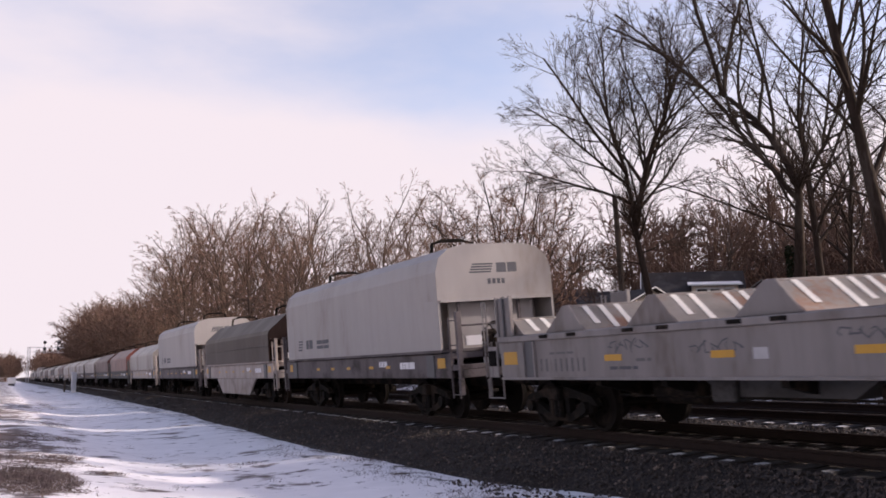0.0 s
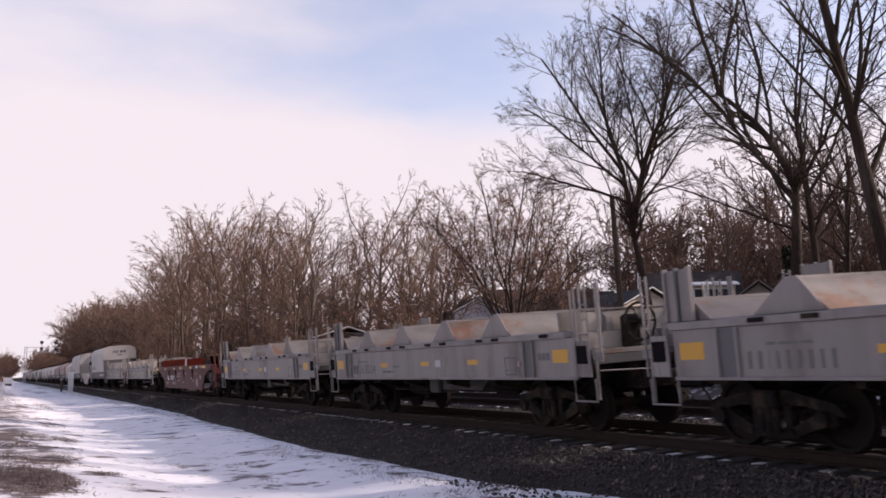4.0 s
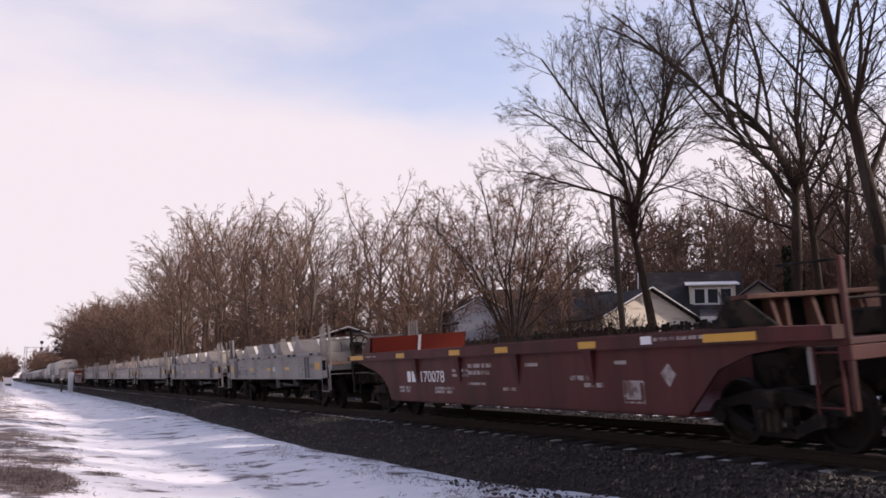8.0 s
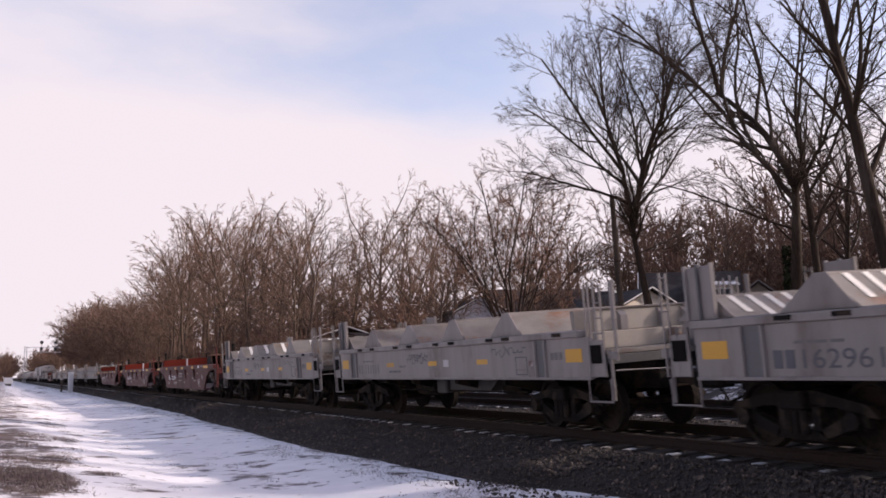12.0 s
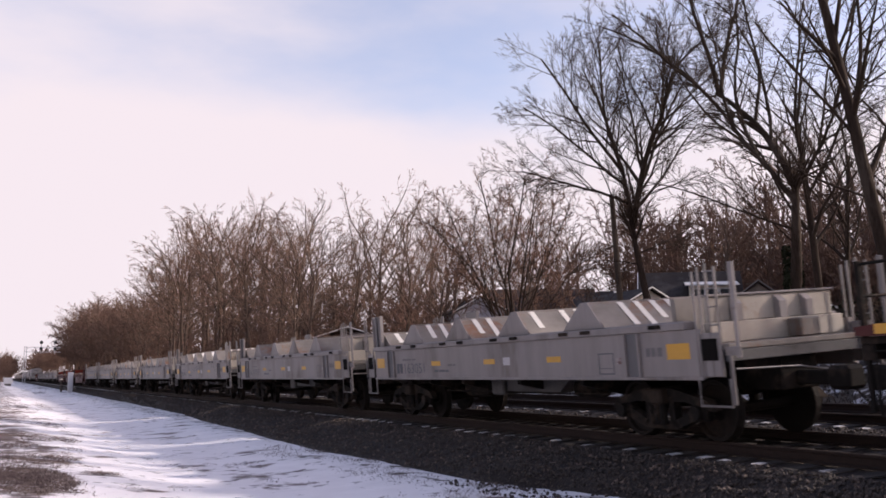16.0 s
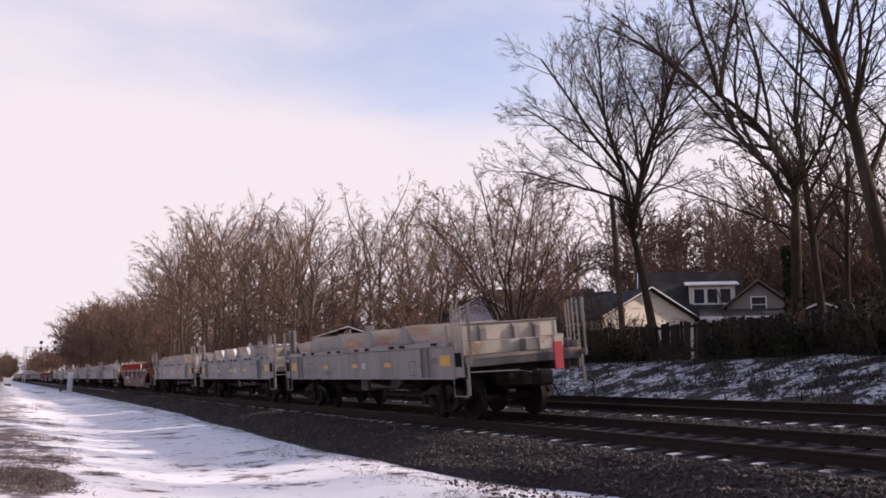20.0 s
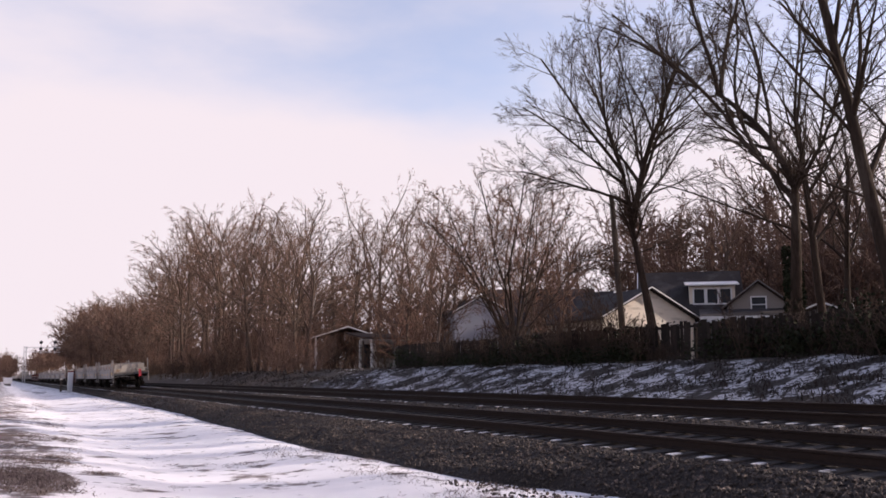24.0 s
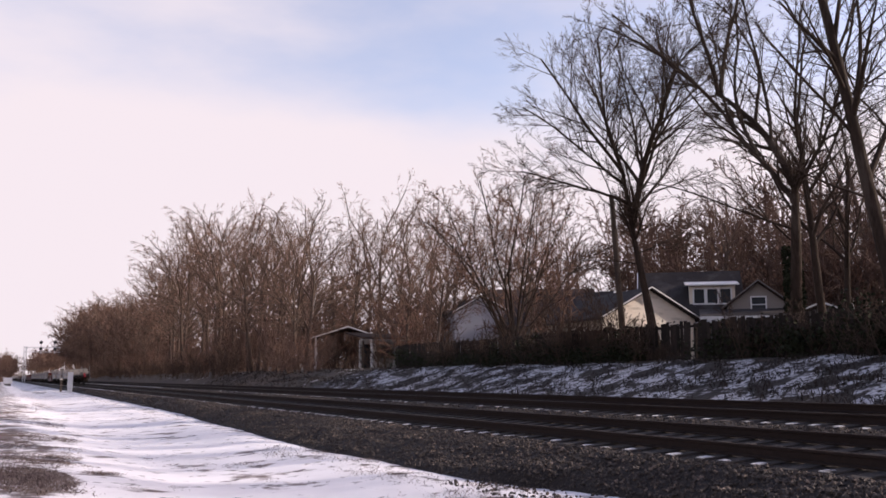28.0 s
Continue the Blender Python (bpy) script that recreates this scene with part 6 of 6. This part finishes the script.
def make_houses():
    # white gabled house: its gable looks at the railway
    a = gable_house("small white clapboard house with a dark gabled roof", (40.2, 52.0, 1.8), 7.2, 9, 3.2, 1.95, M_SIDING, M_SHINGLE, -6, True, ((-0.5, 0.5, 1.2, 2.5),))
    # larger house behind it, with a long dark roof and a dormer of three lights
    hz = ground_z(46, 55)
    h = thing("house", (47.0, 54.0, hz), "larger house with a dark shingled roof and a white dormer", "house", rz=-38)
    part("wall", P([(0, -0.6), (8.5, -0.6), (8.5, 3.2), (4.2, 6.8), (0, 3.2)], 0, -4.6, 2.4), M_SIDING3, h)
    part("roof", P([(-0.6, 2.75), (4.2, 6.8), (4.2, 7.0), (-0.6, 2.95)], 0, -5.0, 2.8), M_SHINGLE, h)
    part("roof", P([(4.2, 6.8), (9.1, 2.75), (9.1, 2.95), (4.2, 7.0)], 0, -5.0, 2.8), M_SHINGLE, h)
    part("eaves_board", B((-5.05, -0.66, 2.66), (2.85, -0.6, 2.98)), M_TRIM, h)
    part("barge_board", P([(-0.64, 2.7), (4.2, 6.78), (4.2, 7.03), (-0.64, 2.95)], 0, -5.06, -5.0), M_TRIM, h)
    d = part("dormer", P([(0.9, 3.6), (3.6, 3.6), (3.6, 5.9), (0.9, 5.55)], 0, -1.2, 2.1), M_SIDING, h)
    part("dormer_roof", P([(0.45, 5.55), (4.3, 6.2), (4.3, 6.29), (0.45, 5.64)], 0, -1.5, 2.4), M_TRIM, d)
    for k in range(3):
        x = -0.85 + 0.95 * k
        w = part("window", B((x - 0.0, 0.86, 4.25), (x + 0.72, 0.885, 5.3)), M_GLASS, d)
        bm = bmesh.new()
        box(bm, (x - 0.12, 0.8, 4.13), (x, 0.9, 5.42))
        box(bm, (x + 0.72, 0.8, 4.13), (x + 0.84, 0.9, 5.42))
        box(bm, (x, 0.8, 5.3), (x + 0.72, 0.9, 5.42))
        box(bm, (x, 0.8, 4.13), (x + 0.72, 0.9, 4.25))
        part("frame", bm, M_TRIM, w)
    # third house, small grey gable with one window, and its low front roof
    c = gable_house("grey gabled house partly hidden by trees", (47.5, 49.3, ground_z(47, 49)), 4.2, 7, 3.6, 1.6, M_SIDINGC, M_SHINGLE2, -40, False, ((-0.45, 0.45, 3.2, 4.2),), trim=M_DULLTRIM)
    part("porch_roof", P([(-2.6, 2.6), (0.1, 3.3), (0.1, 3.45), (-2.6, 2.75)], 0, -4.0, 4.0), M_SHINGLE, c)
    part("porch_fascia", B((-4.0, -2.68, 2.5), (4.0, -2.6, 2.76)), M_TRIM, c)
    # low building with a bright sloping edge
    g = gable_house("low outbuilding with a snow-edged roof behind the ivy", (38, 35.0, ground_z(38, 35.0) - 0.2), 5.0, 6, 1.75, 1.0, M_SIDING3, M_SHINGLE2, -50, False)
    # pale house to the north-west with a plain gable
    gable_house("pale blue house with a plain gable behind bare trees", (35.3, 67.5, ground_z(35, 67)), 4.6, 4.5, 4.2, 1.3, M_SIDING2, M_SHINGLE, -12, True, (), 0.25)
    gable_house("house with a dark sloping roof beside the white house", (43.0, 60.5, ground_z(43, 60)), 6.5, 8, 2.9, 2.4, M_SIDING3, M_SHINGLE, 30, False)
    # dark roofs between
    gable_house("house with a broad brown roof among the trees", (46.5, 68.5, ground_z(46, 68)), 8, 9, 3.8, 2.4, M_SIDING3, M_SHINGLE2, 58, False, trim=M_DULLTRIM)
    # open shelter near the track
    s = thing("carport", (27.5, 78.0, ground_z(27.5, 78)), "open carport with a snow-edged gabled roof on posts", "carport", rz=-18)
    for e in (-1, 1):
        o = 3.2
        part("roof", P([(0, 3.55), (e * o, 2.55), (e * o, 2.67), (0, 3.7)], 1, -0.4, 6), M_SHINGLE2, s)
        part("barge_board", P([(0, 3.62), (e * o, 2.6), (e * o, 2.69), (0, 3.72)], 1, -0.45, -0.402), M_TRIM, s)
        for y in (0.1, 2.8, 5.6):
            part("post", B((e * 2.8 - 0.08, y - 0.08, -0.3), (e * 2.8 + 0.08, y + 0.08, 2.66)), M_TRIM, s)
    w = thing("porch", (29.0, 72.4, ground_z(29, 72.4)), "white-walled porch beside the carport, posts painted dark and white for backlight", "porch", rz=8)
    # white wall stands for the sunlit brightness beyond the posts
    part("back_wall", B((-1.3, 2.4, -0.4), (2.6, 2.55, 2.3)), M_TRIM, w)
    # two dark panels added on the wall for the porch's dark inside
    part("doorway", B((-0.9, 2.36, -0.1), (-0.1, 2.398, 1.95)), M_GLASS, w)
    part("window", B((0.6, 2.36, 0.8), (1.8, 2.398, 1.8)), M_GLASS, w)
    part("fascia", B((-2.5, -0.1, 2.16), (2.7, 0.05, 2.3)), M_TRIM, w)
    part("roof", P([(-0.3, 2.33), (2.6, 2.8), (2.6, 2.92), (-0.3, 2.45)], 0, -2.6, 2.8), M_SHINGLE2, w)
    # pole-brown posts: the shade of backlit posts is put into their colour
    for x, paint in ((-2.3, M_POLE), (-1.5, M_TRIM), (-0.9, M_POLE), (-0.2, M_POLE), (0.7, M_TRIM), (1.2, M_POLE), (1.7, M_TRIM), (2.4, M_POLE)):
        part("post", B((x - 0.07, -0.1, -0.4), (x + 0.07, 0.06, 2.1)), paint, w)


def make_fence():
    f = thing("board_fence", (22.0, 0, 0), "dark weathered board fence along the top of the bank", "fence")
    rng = random.Random(77)
    meshes = []
    for k in range(3):
        bm = B((-0.012, -0.085, -0.1), (0.012, 0.085, 1.3 + 0.05 * k), 0.004)
        me = bpy.data.meshes.new("board")
        bm.to_mesh(me)
        bm.free()
        me.materials.append(M_FENCE)
        meshes.append(me)
    y = 11.0
    while y < 53.5:
        if not (25.9 < y < 28.0 and rng.random() < 0.24):
            ob = new("board", meshes[rng.randrange(3)])
            ob.parent = f
            ob.matrix_basis = pose(rng.uniform(-0.01, 0.01), y, profile(22), rng.uniform(-1, 1), rng.uniform(-1.5, 1.5), 0)
        y += 0.182
    for yy in range(11, 54, 3):
        part("post", B((0.03, yy - 0.05, profile(22) - 0.2), (0.13, yy + 0.05, profile(22) + 1.3)), M_FENCE, f)
    for zz in (0.3, 1.15):
        part("rail", B((0.013, 11, profile(22) + zz), (0.055, 53.5, profile(22) + zz + 0.09)), M_FENCE, f)


def make_lineside():
    # wooden pole among the trees
    p = thing("utility_pole", (22.6, 30.9, ground_z(22.6, 30.9)), "leaning bare wooden utility pole on the bank", "pole")
    b = lean(-3.2)
    part("shaft", T([tuple(b * -0.2), tuple(b * 3), tuple(b * 6.75)], [0.14, 0.12, 0.1], 10), M_POLE, p)
    part("cap", T([tuple(b * 6.75), tuple(b * 6.8)], 0.11, 10), M_METAL, p)
    # signal bridge across both tracks
    g = thing("signal_bridge", (0, 288, 0), "thin grey steel signal arm over both tracks with black signal heads", "signal")
    for dx in (-0.3, 0.3):
        part("mast_leg", T([(6.1 + dx, 0, -0.8), (6.1 + dx, 0, 9.8)], 0.075, 6), M_METAL, g)
    bm = bmesh.new()
    for k in range(9):
        tube(bm, [(5.8, 0, -0.3 + k * 1.1), (6.4, 0, 0.8 + k * 1.1)], 0.04, 5)
    part("mast_bracing", bm, M_METAL, g)
    for z in (8.3, 9.6):
        part("chord", T([(5.6, 0, z), (15.2, 0, z)], 0.08, 6), M_METAL, g)
    bm = bmesh.new()
    for k in range(6):
        a = 6.1 + k * 1.5
        tube(bm, [(a, 0, 8.3), (a + 0.75, 0, 9.6), (a + 1.5, 0, 8.3)], 0.035, 5)
    part("web", bm, M_METAL, g)
    for x in (10.1, 13.75):
        for z in (9.2, 11.0):
            hd = part("signal_head", T([(x, -0.35, z), (x, -0.45, z)], 0.46, 12), M_BLACK, g, "round black signal head")
            part("hood", T([(x, -0.45, z), (x, -0.7, z)], 0.28, 10), M_BLACK, hd)
        part("signal_mast", T([(x, 0, 7.8), (x, 0, 11.6)], 0.09, 6), M_METAL, g)
    # signal cabinet and post beside the ballast
    c = thing("signal_cabinet", (7.75, 122, -0.55), "white metal signal cabinet beside the track", "cabinet")
    part("body", B((-0.28, -0.36, 0.25), (0.28, 0.36, 2.1), 0.03), M_CABINET, c)
    part("roof", B((-0.34, -0.43, 2.1), (0.34, 0.43, 2.2), 0.03), M_CABINET, c)
    part("door", B((-0.23, -0.39, 0.35), (0.23, -0.362, 2.0), 0.008), M_CABINET, c)
    part("handle", B((0.13, -0.43, 1.1), (0.17, -0.39, 1.3)), M_METAL, c)
    part("base", B((-0.26, -0.34, -0.3), (0.26, 0.34, 0.25)), M_CABINET, c)
    s = thing("marker_post", (6.85, 124, -0.6), "short wooden post with a pale cap beside the track", "post")
    part("shaft", B((-0.12, -0.12, -0.2), (0.12, 0.12, 1.3), 0.02), M_POLE, s)
    part("cap", B((-0.16, -0.16, 1.3), (0.16, 0.16, 1.5), 0.04), M_BIRCH, s)
    v = thing("equipment_box", (1.75, 235, -0.6), "pale equipment box far down the verge", "box")
    part("body", B((-0.9, -0.8, 0.3), (0.9, 0.8, 1.7), 0.1), M_CABINET, v)
    part("base", B((-0.7, -0.6, -0.2), (0.7, 0.6, 0.3)), M_SHADE_PAINT, v)


make_ground()
make_ballast()
near_track = make_track("near", "near railway track, rusty rails on timber ties")
far_track = make_track("far", "far railway track, rusty rails on snowy timber ties")
make_train()
make_big_trees()
make_woods()
make_far_woods()
make_brush()
make_houses()
make_lineside()
make_ivy()
make_grass()
make_stones()
make_fence()
make_ties(near_track, "near")
make_ties(far_track, "far")


def motions():
    """The train rolls away along the near track at a steady speed; its wheels turn."""
    def gone(t):
        return SPEED * t - SLOWING * t * t - 0.26 * max(0.0, t - 20.0) ** 2

    every = [k / 30.0 for k in range(841)]
    for car, c in TRAIN[:NEAR_CARS]:
        for ob in car.children_recursive:
            if ob.name.startswith("wheelset"):
                at = ob.location.copy()
                walk(ob, [(t, Matrix.Translation(at) @ Matrix.Rotation(-gone(t) / WHEEL_R, 4, "X")) for t in every])
    steps = [0.5 * k for k in range(57)]
    for car, c in TRAIN:
        walk(car, [(t, track_pose("near", 0, c + gone(t))) for t in steps])


motions()
